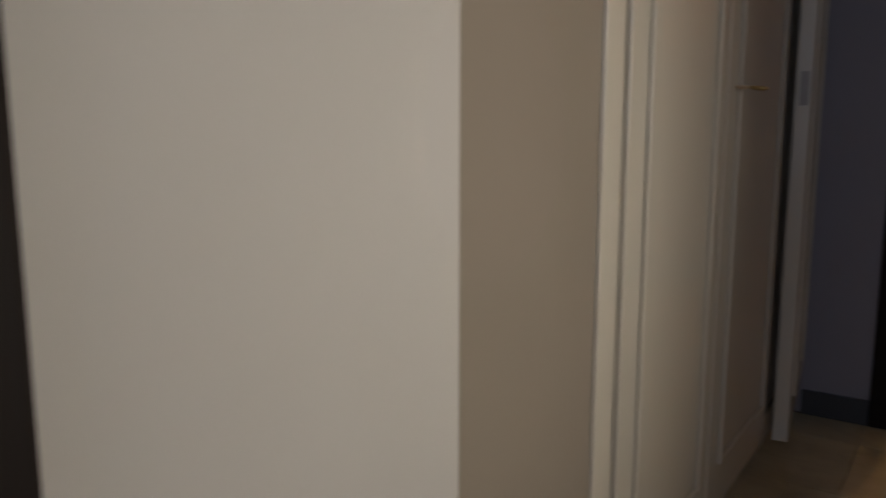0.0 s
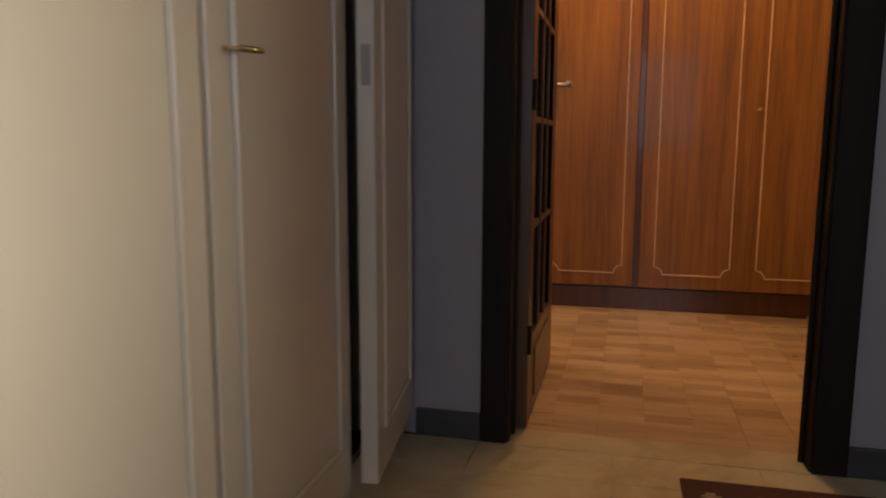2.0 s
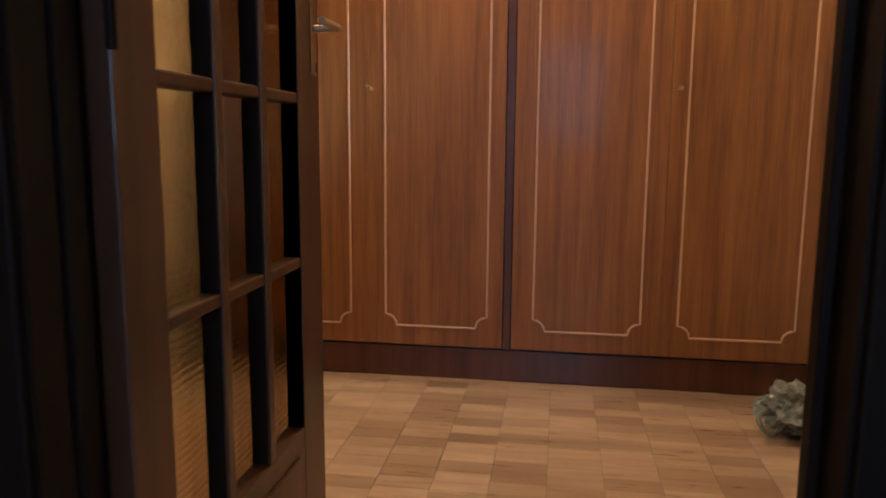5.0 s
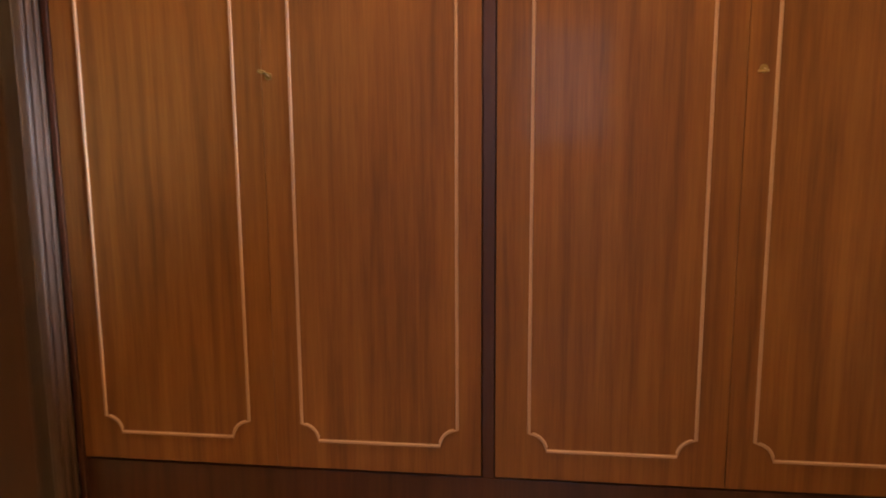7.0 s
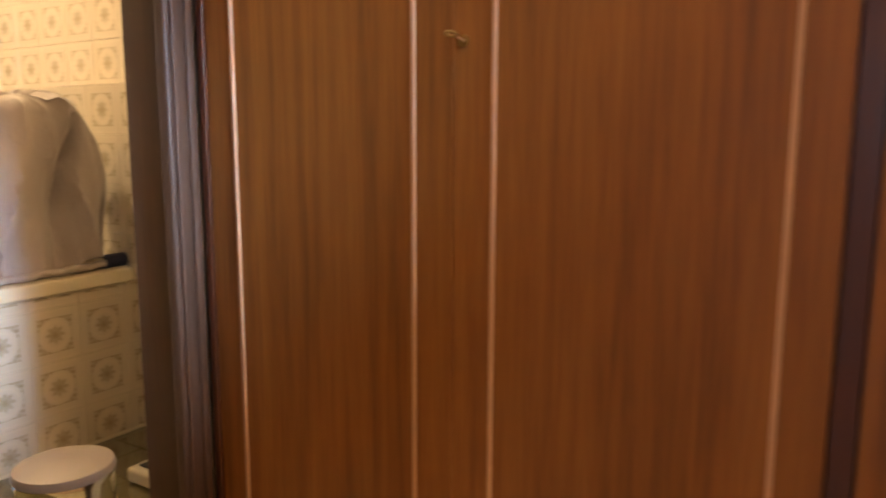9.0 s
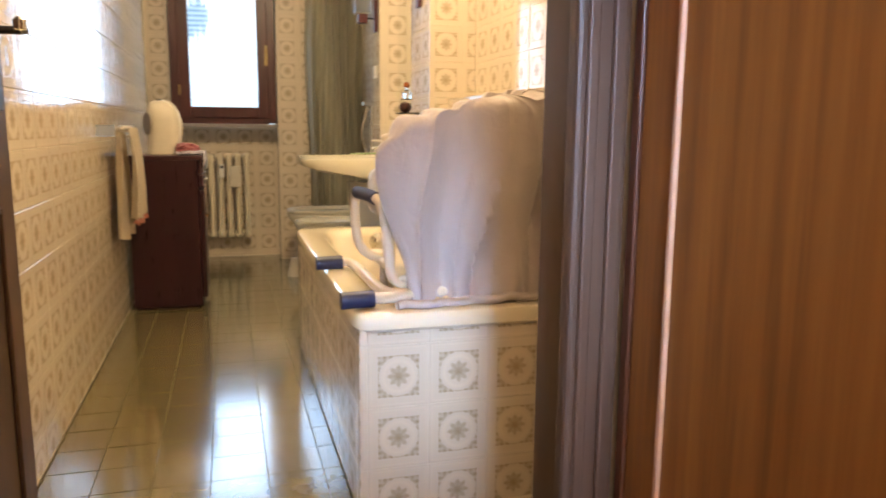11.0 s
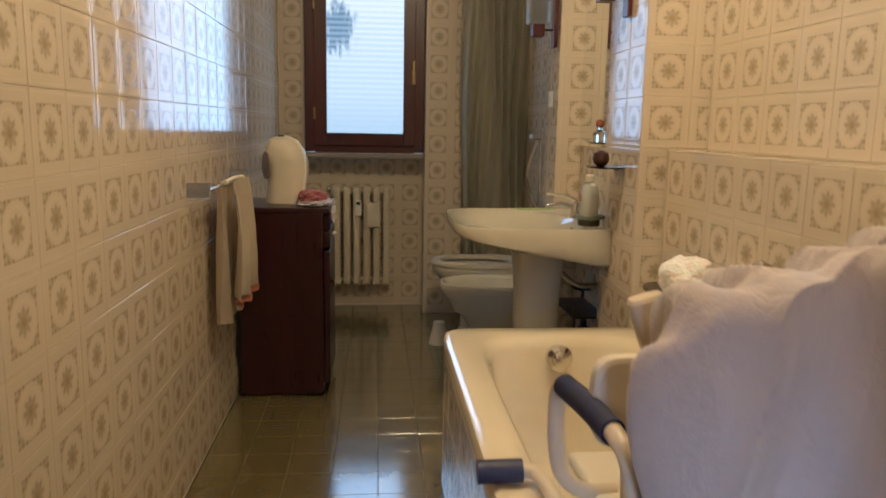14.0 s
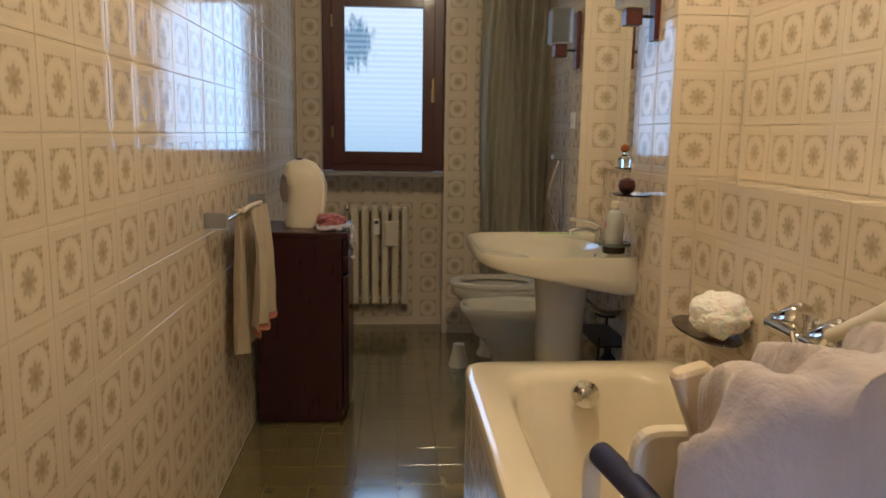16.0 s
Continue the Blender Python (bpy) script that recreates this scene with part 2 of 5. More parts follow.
M_NAVY = plain("navy_foam_grip", (0.008, 0.012, 0.055), 0.45, 0.0, 0.0, (0.006, 0.009, 0.04), 40.0, 0.2)
M_CHROME = plain("chrome", (0.78, 0.77, 0.75), 0.12, 1.0, 0.0, (0.7, 0.69, 0.67), 20.0, 0.0)
M_BRASS = plain("aged_brass", (0.42, 0.30, 0.13), 0.3, 1.0)
M_PALEBRASS = plain("pale_brass", (0.75, 0.60, 0.42), 0.3, 0.8)
M_BLACK = plain("black_plastic", (0.012, 0.012, 0.014), 0.35)
M_ROBE = cloth("white_terry", (0.50, 0.44, 0.42), (0.42, 0.37, 0.36), 900.0, 0.5)
M_TOWEL = cloth("cream_towel", (0.82, 0.73, 0.58), (0.74, 0.64, 0.49))
M_TRIMPINK = cloth("salmon_border", (0.62, 0.24, 0.14), (0.52, 0.19, 0.12))
M_PINK = cloth("dusty_pink_cloth", (0.36, 0.10, 0.10), (0.28, 0.07, 0.08))
M_LINEN = cloth("pale_lilac_cloth", (0.62, 0.60, 0.68), (0.52, 0.50, 0.60))
M_CURTAIN = cloth("sage_curtain", (0.62, 0.58, 0.43), (0.54, 0.50, 0.36))
M_SPONGE = cloth("white_net_sponge", (0.90, 0.87, 0.82), (0.84, 0.80, 0.75))
M_SPONGE.node_tree.nodes["Principled BSDF"].inputs["Subsurface Weight"].default_value = 0.3
M_SPONGE.node_tree.nodes["Principled BSDF"].inputs["Subsurface Scale"].default_value = 0.008
M_RADIATOR = plain("cream_radiator_paint", (0.66, 0.59, 0.44), 0.35)
M_SILL = plain("grey_brown_stone", (0.33, 0.29, 0.25), 0.4, 0.0, 0.0, (0.27, 0.24, 0.21), 30.0)
M_SMOKE = glass("smoked_glass", (0.10, 0.08, 0.06))
M_CLEAR = glass("clear_glass", (0.9, 0.93, 0.9))
M_OPAL = glass("frosted_grey_glass", (0.62, 0.64, 0.62), 0.45)
M_DOORGLASS = glass("rippled_amber_glass", (0.50, 0.36, 0.20), 0.12, 0.8, 24.0)
M_MIRROR = plain("mirror_silver", (0.88, 0.90, 0.90), 0.02, 1.0, 0.0, (0.86, 0.88, 0.88), 3.0, 0.0)
M_RUBBER = plain("dark_maroon_rubber", (0.05, 0.015, 0.012), 0.4)
M_BAG = plain("grey_green_film", (0.22, 0.22, 0.19), 0.28, 0.0, 0.0, (0.15, 0.155, 0.13), 25.0, 0.6)
M_BEIGE = plain("beige_lid", (0.27, 0.215, 0.18), 0.4)
M_RED = plain("amber_stopper", (0.35, 0.10, 0.03), 0.2)


def marble():
    n = Nodes("beige_marble", 0.3, 0.0, 0.1)
    v = n.world_coords()
    a = n.noise(v, 2.2, 6.0, 0.6, 1.4)
    b = n.noise(v, 11.0, 4.0, 0.6, 0.8)
    c = n.ramp(n.math("ADD", n.math("MULTIPLY", a, 0.75), n.math("MULTIPLY", b, 0.25)), (0.36, (0.36, 0.30, 0.18)), (0.5, (0.52, 0.45, 0.29)), (0.64, (0.62, 0.55, 0.38)))
    n.color(n.mix(n.math("MULTIPLY", n.random(), 0.3), c, (0.34, 0.27, 0.16)))
    return n.m


def rug_pile():
    n = Nodes("wine_red_pile", 0.95)
    v = n.world_coords()
    f = n.noise(v, 30.0, 3.0)
    n.color(n.mix(f, (0.085, 0.022, 0.014), (0.05, 0.013, 0.009)))
    return n.bump(n.noise(v, 300.0, 2.0), 0.6, 0.003).m


def window_glass():
    n = Nodes("ribbed_obscured_glass", 0.06)
    n.b.inputs["Transmission Weight"].default_value = 1.0
    n.b.inputs["IOR"].default_value = 1.3
    return n.m


def outside():
    """The bright overcast courtyard with one dark crown of leaves, far beyond the obscured glass."""
    n = Nodes("bright_courtyard", 1.0)
    v = n.world_coords()
    sp = n.t.nodes.new("ShaderNodeSeparateXYZ")
    n.t.links.new(v, sp.inputs[0])
    dx = n.math("DIVIDE", n.math("SUBTRACT", sp.outputs[0], -0.66), 0.15)
    dz = n.math("DIVIDE", n.math("SUBTRACT", sp.outputs[2], 1.86), 0.19)
    d = n.math("ADD", n.math("MULTIPLY", dx, dx), n.math("MULTIPLY", dz, dz))
    d = n.math("ADD", d, n.math("MULTIPLY", n.math("SUBTRACT", n.noise(n.world_coords((46.0, 1.0, 9.0)), 1.0, 4.0), 0.5), 3.2))
    lo = n.ramp(n.math("MULTIPLY", sp.outputs[2], 0.4), (0.42, (0.50, 0.66, 0.78)), (0.56, (0.72, 0.84, 0.95)), (0.80, (0.88, 0.95, 1.0)))
    c = n.mix(n.ramp(d, (0.35, 1.0), (1.0, 0.0)), lo, (0.16, 0.26, 0.36))
    w = n.t.nodes.new("ShaderNodeTexWave")
    w.bands_direction = "Z"
    n.t.links.new(v, w.inputs["Vector"])
    w.inputs["Scale"].default_value = 8.0
    w.inputs["Distortion"].default_value = 0.3
    low = n.ramp(n.math("MULTIPLY", sp.outputs[2], 0.4), (0.76, 1.0), (0.86, 0.25))
    c = n.mix(n.math("MULTIPLY", n.math("MULTIPLY", w.outputs["Fac"], low), 0.55), c, (0.50, 0.68, 0.80))
    n.b.inputs["Base Color"].default_value = (0, 0, 0, 1)
    n.put(c, n.b.inputs["Emission Color"])
    n.b.inputs["Emission Strength"].default_value = 1.25
    return n.m


M_MARBLE = marble()
M_RUG = rug_pile()
M_RUGMOTIF = cloth("rug_cream_motif", (0.27, 0.18, 0.11), (0.20, 0.13, 0.08))
M_WINGLASS = window_glass()
M_OUTSIDE = outside()


# ---- mesh tools ----
def mesh_ob(name, bm, material, parent=None, label="", smooth=False, m=None):
    me = bpy.data.meshes.new(name)
    bmesh.ops.recalc_face_normals(bm, faces=bm.faces)
    bm.to_mesh(me)
    bm.free()
    me.materials.append(material)
    if smooth:
        for p in me.polygons:
            p.use_smooth = True
        me.set_sharp_from_angle(angle=radians(40))
    ob = new(name, me)
    if m is not None:
        ob.matrix_world = m
    if parent:
        ob.parent = parent
    if label:
        ob["label"] = label
    return ob


def part(name, bm, material, parent, label="", smooth=False):
    return mesh_ob(name, bm, material, parent, label, smooth)


def thing(name, label, category, at=(0, 0, 0), group=""):
    ob = new(name)
    ob.location = at
    ob.empty_display_size = 0.05
    return tagged(ob, label, category, group)


def B(*boxes, bevel=0.0, seg=2):
    """One bmesh of boxes, each (x0, y0, z0, x1, y1, z1)."""
    bm = bmesh.new()
    for x0, y0, z0, x1, y1, z1 in boxes:
        r = bmesh.ops.create_cube(bm, size=1)
        for v in r["verts"]:
            v.co = Vector(((x0 + x1) / 2 + v.co.x * (x1 - x0), (y0 + y1) / 2 + v.co.y * (y1 - y0), (z0 + z1) / 2 + v.co.z * (z1 - z0)))
    if bevel:
        bmesh.ops.bevel(bm, geom=list(bm.edges), offset=bevel, segments=seg, profile=0.5, affect="EDGES")
    return bm


def lathe(profile, n=28, at=(0, 0, 0), squash=(1, 1), cap=True):
    bm = bmesh.new()
    rings = []
    for r, z in profile:
        rings.append([bm.verts.new((at[0] + r * squash[0] * math.cos(2 * math.pi * i / n), at[1] + r * squash[1] * math.sin(2 * math.pi * i / n), at[2] + z)) for i in range(n)])
    for a, b in zip(rings, rings[1:]):
        for i in range(n):
            bm.faces.new((a[i], a[(i + 1) % n], b[(i + 1) % n], b[i]))
    if cap:
        bm.faces.new(rings[0][::-1])
        bm.faces.new(rings[-1])
    return bm


def loft(rings, cap0=True, cap1=True):
    bm = bmesh.new()
    vs = [[bm.verts.new(p) for p in ring] for ring in rings]
    n = len(vs[0])
    for a, b in zip(vs, vs[1:]):
        for i in range(n):
            bm.faces.new((a[i], a[(i + 1) % n], b[(i + 1) % n], b[i]))
    if cap0:
        bm.faces.new(vs[0][::-1])
    if cap1:
        bm.faces.new(vs[-1])
    return bm


def smooth_path(pts, steps=6):
    pts = [Vector(p) for p in pts]
    ext = [pts[0] * 2 - pts[1]] + pts + [pts[-1] * 2 - pts[-2]]
    out = []
    for i in range(1, len(ext) - 2):
        a, b, c, d = ext[i - 1], ext[i], ext[i + 1], ext[i + 2]
        for k in range(steps):
            t = k / steps
            out.append(0.5 * ((2 * b) + (c - a) * t + (2 * a - 5 * b + 4 * c - d) * t * t + (3 * b - a - 3 * c + d) * t ** 3))
    out.append(pts[-1])
    return out


def tube(pts, r, n=10, curved=True):
    pts = smooth_path(pts) if curved else [Vector(p) for p in pts]
    rings, side = [], None
    for i, p in enumerate(pts):
        d = (pts[min(i + 1, len(pts) - 1)] - pts[max(i - 1, 0)]).normalized()
        if side is None:
            side = d.orthogonal().normalized()
        side = (side - d * side.dot(d)).normalized()
        up = d.cross(side)
        rings.append([p + (side * math.cos(2 * math.pi * k / n) + up * math.sin(2 * math.pi * k / n)) * r for k in range(n)])
    return loft(rings)


def join(*bms):
    out = bmesh.new()
    for b in bms:
        me = bpy.data.meshes.new("tmp")
        b.to_mesh(me)
        b.free()
        out.from_mesh(me)
        bpy.data.meshes.remove(me)
    return out


def turned(bm, m):
    bmesh.ops.transform(bm, matrix=m, verts=bm.verts)
    return bm


def structure(name, bm, material, label=""):
    return tagged(mesh_ob(name, bm, material), label, kind="structure")


def superring(cx, cy, rx, ry, z, e=4.0, n=32):
    out = []
    for i in range(n):
        a = 2 * math.pi * i / n
        c, s = math.cos(a), math.sin(a)
        out.append((cx + rx * math.copysign(abs(c) ** (2 / e), c), cy + ry * math.copysign(abs(s) ** (2 / e), s), z))
    return out


# ---- the shell ----
H = 2.75
structure("floor_slab", B((-7.3, -4.4, -0.12, 1.3, 4.2, -0.012)), M_PARQUET_GAP, "concealed screed under all the rooms")
structure("ceiling", B((-7.3, -4.4, H, 1.3, 4.2, H + 0.1)), M_CEIL, "plain painted ceiling above all the rooms")
wall_bath_left = structure("wall_bath_left", B((-1.08, -1.185, 0, -0.964, 3.76, H)), M_GROUT, "tiled long wall of the bathroom")
wall_bath_right = structure("wall_bath_right", B((0.684, -1.185, 0, 0.80, 1.26, H)), M_GROUT, "tiled wall above the bath tub ledge")
wall_ledge = structure("wall_ledge", B((0.559, -1.185, 0, 0.684, 1.26, 1.108)), M_GROUT, "low tiled ledge wall beside the bath tub")
wall_basin = structure("wall_basin_side", B((0.534, 1.62, 0, 0.80, 3.76, H)), M_GROUT, "tiled wall behind basin, bidet and toilet")
wall_pier = structure("wall_pier", B((0.467, 1.264, 0, 0.80, 1.62, H)), M_GROUT, "tiled pier at the foot of the bath tub")
wall_stub = structure("wall_stub", B((0.424, 2.194, 0, 0.534, 2.42, H)), M_GROUT, "narrow tiled pier beyond the basin mirror")
wall_far = structure("wall_bath_far", B((-0.064, 3.536, 0, 0.534, 3.76, H)), M_GROUT, "tiled end wall beside the window niche")
wall_niche = structure("wall_window_niche", B((-0.964, 3.75, 0, -0.064, 3.95, 0.975), (-0.964, 3.68, 0.975, -0.80, 3.95, H), (-0.80, 3.68, 2.08, -0.064, 3.95, H), (-0.072, 3.68, 0.975, -0.064, 3.95, 2.08)), M_GROUT, "tiled window niche with the radiator")
structure("wall_bath_front", B((-1.08, -1.30, 0, -0.90, -1.185, H), (-0.90, -1.30, 2.09, -0.04, -1.185, H), (-0.026, -1.30, 0, 0.80, -1.185, H)), M_WHITEWALL, "painted wall with the bathroom doorway")
structure("wall_anteroom_left", B((-1.85, -1.42, 0, -1.08, -1.30, H)), M_WHITEWALL, "painted wall beside the bathroom doorway")
structure("wall_behind_wardrobe", B((0.62, -3.60, 0, 0.80, -1.30, H)), M_WHITEWALL, "painted wall behind the wardrobe")
structure("wall_anteroom_right", B((-1.85, -3.62, 0, 0.62, -3.50, H)), M_CHALK, "white painted wall beside the wardrobe")
structure("wall_hall_end", B((-1.95, -1.98, 0, -1.85, -1.42, H), (-1.95, -2.84, 2.09, -1.85, -1.98, H), (-1.95, -4.3, 0, -1.85, -2.84, H)), M_GREYWALL, "lilac grey painted wall with the glazed door")
structure("wall_hall_left", B((-4.538, -1.72, 0, -4.10, -1.60, H), (-5.438, -1.72, 2.09, -4.538, -1.60, H), (-7.1, -1.72, 0, -5.438, -1.60, H)), M_WHITEWALL, "warm white painted wall of the hall")
structure("wall_hall_recess", B((-4.10, -1.70, 0, -3.73, -1.54, H)), M_TANWALL, "slightly recessed strip of darker tan wall beside the cupboard")
structure("wall_hall_right", B((-7.1, -4.3, 0, -1.95, -4.18, H)), M_GREYWALL, "plain painted hall wall")
structure("wall_hall_back", B((-7.2, -4.3, 0, -7.1, 0.6, H)), M_WHITEWALL, "plain painted wall closing the hall")
structure("wall_side_room", B((-7.1, 0.5, 0, -1.08, 0.6, H), (-3.90, -1.60, 0, -3.80, 0.5, H)), M_WHITEWALL, "plain painted walls of the side room")
structure("wall_cupboard_back", B((-3.80, -1.15, 0, -1.85, -1.05, H), (-1.95, -1.42, 0, -1.85, -1.15, H)), M_WHITEWALL, "plain wall behind the built-in cupboard")
structure("skirting_hall_end", B((-1.965, -1.905, 0, -1.95, -1.70, 0.085), (-1.965, -4.18, 0, -1.95, -2.926, 0.085), bevel=0.003), M_PLINTH, "dark slate skirting board")
structure("skirting_anteroom", B((-1.84, -3.50, 0, -0.012, -3.487, 0.075), bevel=0.003), M_DOORWOOD, "brown wooden skirting board")
structure("threshold", B((-1.975, -1.985, -0.01, -1.845, -2.835, 0.004)), M_MARBLE, "worn pale marble threshold strip")
structure("threshold", B((-0.90, -1.305, -0.01, -0.04, -1.18, 0.004)), M_MARBLE, "worn pale marble threshold strip")
structure("backdrop", B((-1.5, 4.60, 0.2, 0.6, 4.62, 3.6)), M_OUTSIDE, "bright courtyard with a dark tree crown outside")


# ---- doorways ----
def hall_door_frame():
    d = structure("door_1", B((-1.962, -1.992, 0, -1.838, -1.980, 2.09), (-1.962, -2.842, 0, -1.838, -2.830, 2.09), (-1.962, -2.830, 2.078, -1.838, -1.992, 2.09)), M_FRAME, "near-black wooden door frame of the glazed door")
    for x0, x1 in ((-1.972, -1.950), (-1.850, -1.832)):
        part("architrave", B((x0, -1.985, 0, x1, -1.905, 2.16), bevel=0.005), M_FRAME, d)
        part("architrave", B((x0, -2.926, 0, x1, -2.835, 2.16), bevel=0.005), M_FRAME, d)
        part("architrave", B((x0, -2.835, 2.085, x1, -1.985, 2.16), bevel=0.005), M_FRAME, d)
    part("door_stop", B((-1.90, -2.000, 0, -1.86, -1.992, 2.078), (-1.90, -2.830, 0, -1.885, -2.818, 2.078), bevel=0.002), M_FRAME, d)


def bath_door_frame():
    d = structure("door_2", B((-0.04, -1.322, 0, -0.027, -1.173, 2.09), (-0.90, -1.322, 0, -0.888, -1.173, 2.09), (-0.888, -1.322, 2.078, -0.04, -1.173, 2.09)), M_BATHFRAME, "dark walnut frame of the bathroom doorway")
    part("architrave", B((-0.070, -1.326, 0, -0.004, -1.300, 2.16), bevel=0.006), M_BATHFRAME, d)
    part("bead", B((-0.060, -1.334, 0, -0.046, -1.326, 2.15), (-0.030, -1.334, 0, -0.014, -1.326, 2.15), bevel=0.003), M_BATHFRAME, d)
    part("architrave", B((-0.96, -1.326, 0, -0.892, -1.300, 2.16), bevel=0.006), M_BATHFRAME, d)
    part("architrave", B((-0.892, -1.326, 2.085, -0.070, -1.300, 2.16), bevel=0.006), M_BATHFRAME, d)


def side_door_frame():
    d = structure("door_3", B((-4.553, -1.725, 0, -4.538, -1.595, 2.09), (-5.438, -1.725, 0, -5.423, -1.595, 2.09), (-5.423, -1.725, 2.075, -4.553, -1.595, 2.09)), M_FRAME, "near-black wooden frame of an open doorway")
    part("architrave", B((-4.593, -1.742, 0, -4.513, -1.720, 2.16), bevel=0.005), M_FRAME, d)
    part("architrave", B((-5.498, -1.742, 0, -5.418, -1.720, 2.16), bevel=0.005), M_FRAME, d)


hall_door_frame()
bath_door_frame()
side_door_frame()


def lever(parent, at, along, out, material, length=0.11):
    """A lever handle: rose, neck and a gently bent grip."""
    at, along, out = Vector(at), Vector(along), Vector(out)
    part("lever", tube([at, at + out * 0.045, at + out * 0.052 + along * 0.02, at + out * 0.050 + along * length], 0.008), material, parent, "", True)


def glazed_door():
    """Leaf in the plane y = -2.01, hinged at the hall doorway, with three columns of rippled panes."""
    d = thing("glazed_door", "brown wooden glazed door with rippled amber panes standing open", "door", (-1.85, -2.012, 0))
    d_y0, d_y1 = -0.02, 0.02
    cols = [(0.118, 0.272), (0.296, 0.450), (0.474, 0.640)]
    rows = [(0.292, 0.630), (0.652, 0.966), (0.988, 1.300), (1.322, 1.634), (1.656, 1.92)]
    part("hinge_stile", B((0.005, d_y0, 0.008, 0.106, d_y1, 2.06), bevel=0.003), M_DOORWOOD, d)
    part("lock_stile", B((0.640, d_y0, 0.008, 0.775, d_y1, 2.06), bevel=0.003), M_DOORWOOD, d)
    part("top_rail", B((0.106, d_y0, 1.932, 0.640, d_y1, 2.06), bevel=0.002), M_DOORWOOD, d)
    part("bottom_rail", B((0.106, d_y0, 0.008, 0.640, d_y1, 0.280), bevel=0.002), M_DOORWOOD, d)
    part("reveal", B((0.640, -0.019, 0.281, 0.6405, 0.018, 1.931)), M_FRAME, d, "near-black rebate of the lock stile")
    part("bottom_panel", B((0.16, d_y0 - 0.006, 0.06, 0.60, d_y0, 0.23), bevel=0.003), M_DOORWOOD, d)
    for x in (0.284, 0.462):
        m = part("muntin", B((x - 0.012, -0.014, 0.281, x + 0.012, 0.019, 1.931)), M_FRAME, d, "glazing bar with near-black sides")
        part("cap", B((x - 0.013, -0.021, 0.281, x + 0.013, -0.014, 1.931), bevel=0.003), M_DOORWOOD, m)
    for z in (0.641, 0.977, 1.311, 1.645):
        for a, b in ((0.107, 0.270), (0.298, 0.448), (0.476, 0.639)):
            part("muntin", B((a, -0.019, z - 0.011, b, 0.016, z + 0.011), bevel=0.004), M_DOORWOOD, d)
    for a, b in cols:
        for lo, hi in rows:
            part("pane", B((a - 0.011, 0.0165, lo - 0.010, b + 0.011, 0.0185, hi + 0.010)), M_DOORGLASS, d)
    h = part("handle", B((0.722, -0.023, 1.03, 0.755, -0.020, 1.19), bevel=0.0015), M_BRASS, d, "worn pale brass lever handle with long plate")
    lever(h, (0.742, -0.024, 1.127), (-1, 0, 0), (0, -1, 0), M_PALEBRASS)
    part("keyhole", B((0.739, -0.028, 1.035, 0.745, -0.025, 1.055)), M_BLACK, h)
    h2 = part("handle", B((0.722, 0.020, 1.00, 0.762, 0.026, 1.20), bevel=0.002), M_PALEBRASS, d, "worn pale brass lever handle with long plate")
    lever(h2, (0.742, 0.024, 1.127), (-1, 0, 0), (0, 1, 0), M_PALEBRASS)
    part("latch_plate", B((0.775, -0.010, 1.04, 0.777, 0.010, 1.20)), M_BRASS, d)
    for z in (0.25, 1.0, 1.85):
        part("hinge", lathe([(0.007, 0), (0.007, 0.09)], 10, (0.002, -0.024, z)), M_FRAME, d, "", True)


def bathroom_door():
    d = thing("bathroom_door", "dark brown wooden bathroom door standing open along the tiles", "door", (-0.868, -1.15, 0))
    part("leaf", B((-0.018, 0, 0.008, 0.018, 0.745, 2.06), bevel=0.003), M_BATHFRAME, d)
    for z0, z1 in ((0.18, 0.82), (1.28, 1.92)):
        for y0, y1, a, b in ((0.10, 0.112, z0, z1), (0.63, 0.642, z0, z1), (0.112, 0.63, z0, z0 + 0.012), (0.112, 0.63, z1 - 0.012, z1)):
            part("moulding", B((0.018, y0, a, 0.026, y1, b), bevel=0.003), M_BATHFRAME, d)
    h = part("handle", B((0.018, 0.675, 1.00, 0.023, 0.715, 1.22), bevel=0.002), M_BLACK, d, "black plate with a dark lever and chrome tip")
    lever(h, (0.022, 0.695, 1.15), (0.15, -1, 0), (1, 0, 0), M_BLACK)
    part("tip", lathe([(0.0, -0.012), (0.011, -0.010), (0.012, 0.006), (0.006, 0.012)], 12, (0.090, 0.590, 1.15)), M_CHROME, h, "bright chrome lever tip", True)
    for z in (0.25, 1.0, 1.85):
        part("hinge", lathe([(0.007, 0), (0.007, 0.09)], 10, (0.022, 0.0, z)), M_BRASS, d, "", True)


glazed_door()
bathroom_door()


# ---- hall ----
def key(at, turn=0.0, tilt=0.0, size=1.0, name="key"):
    """A small bit key with bow, standing out of its lock towards -x or -y."""
    k = thing(name, "small worn brass key in its lock", "key", at)
    k.rotation_euler = (radians(tilt), 0, radians(turn))
    k.scale = (size,) * 3
    part("shank", tube([(0, 0, 0), (0, -0.03, 0)], 0.0035, 8, False), M_PALEBRASS, k, "", True)
    ring = [(0.020 * math.cos(a), -0.046 + 0.016 * math.sin(a), 0.0) for a in [2 * math.pi * i / 16 for i in range(17)]]
    part("bow", tube(ring, 0.004, 8, False), M_BRASS, k, "", True)
    return k


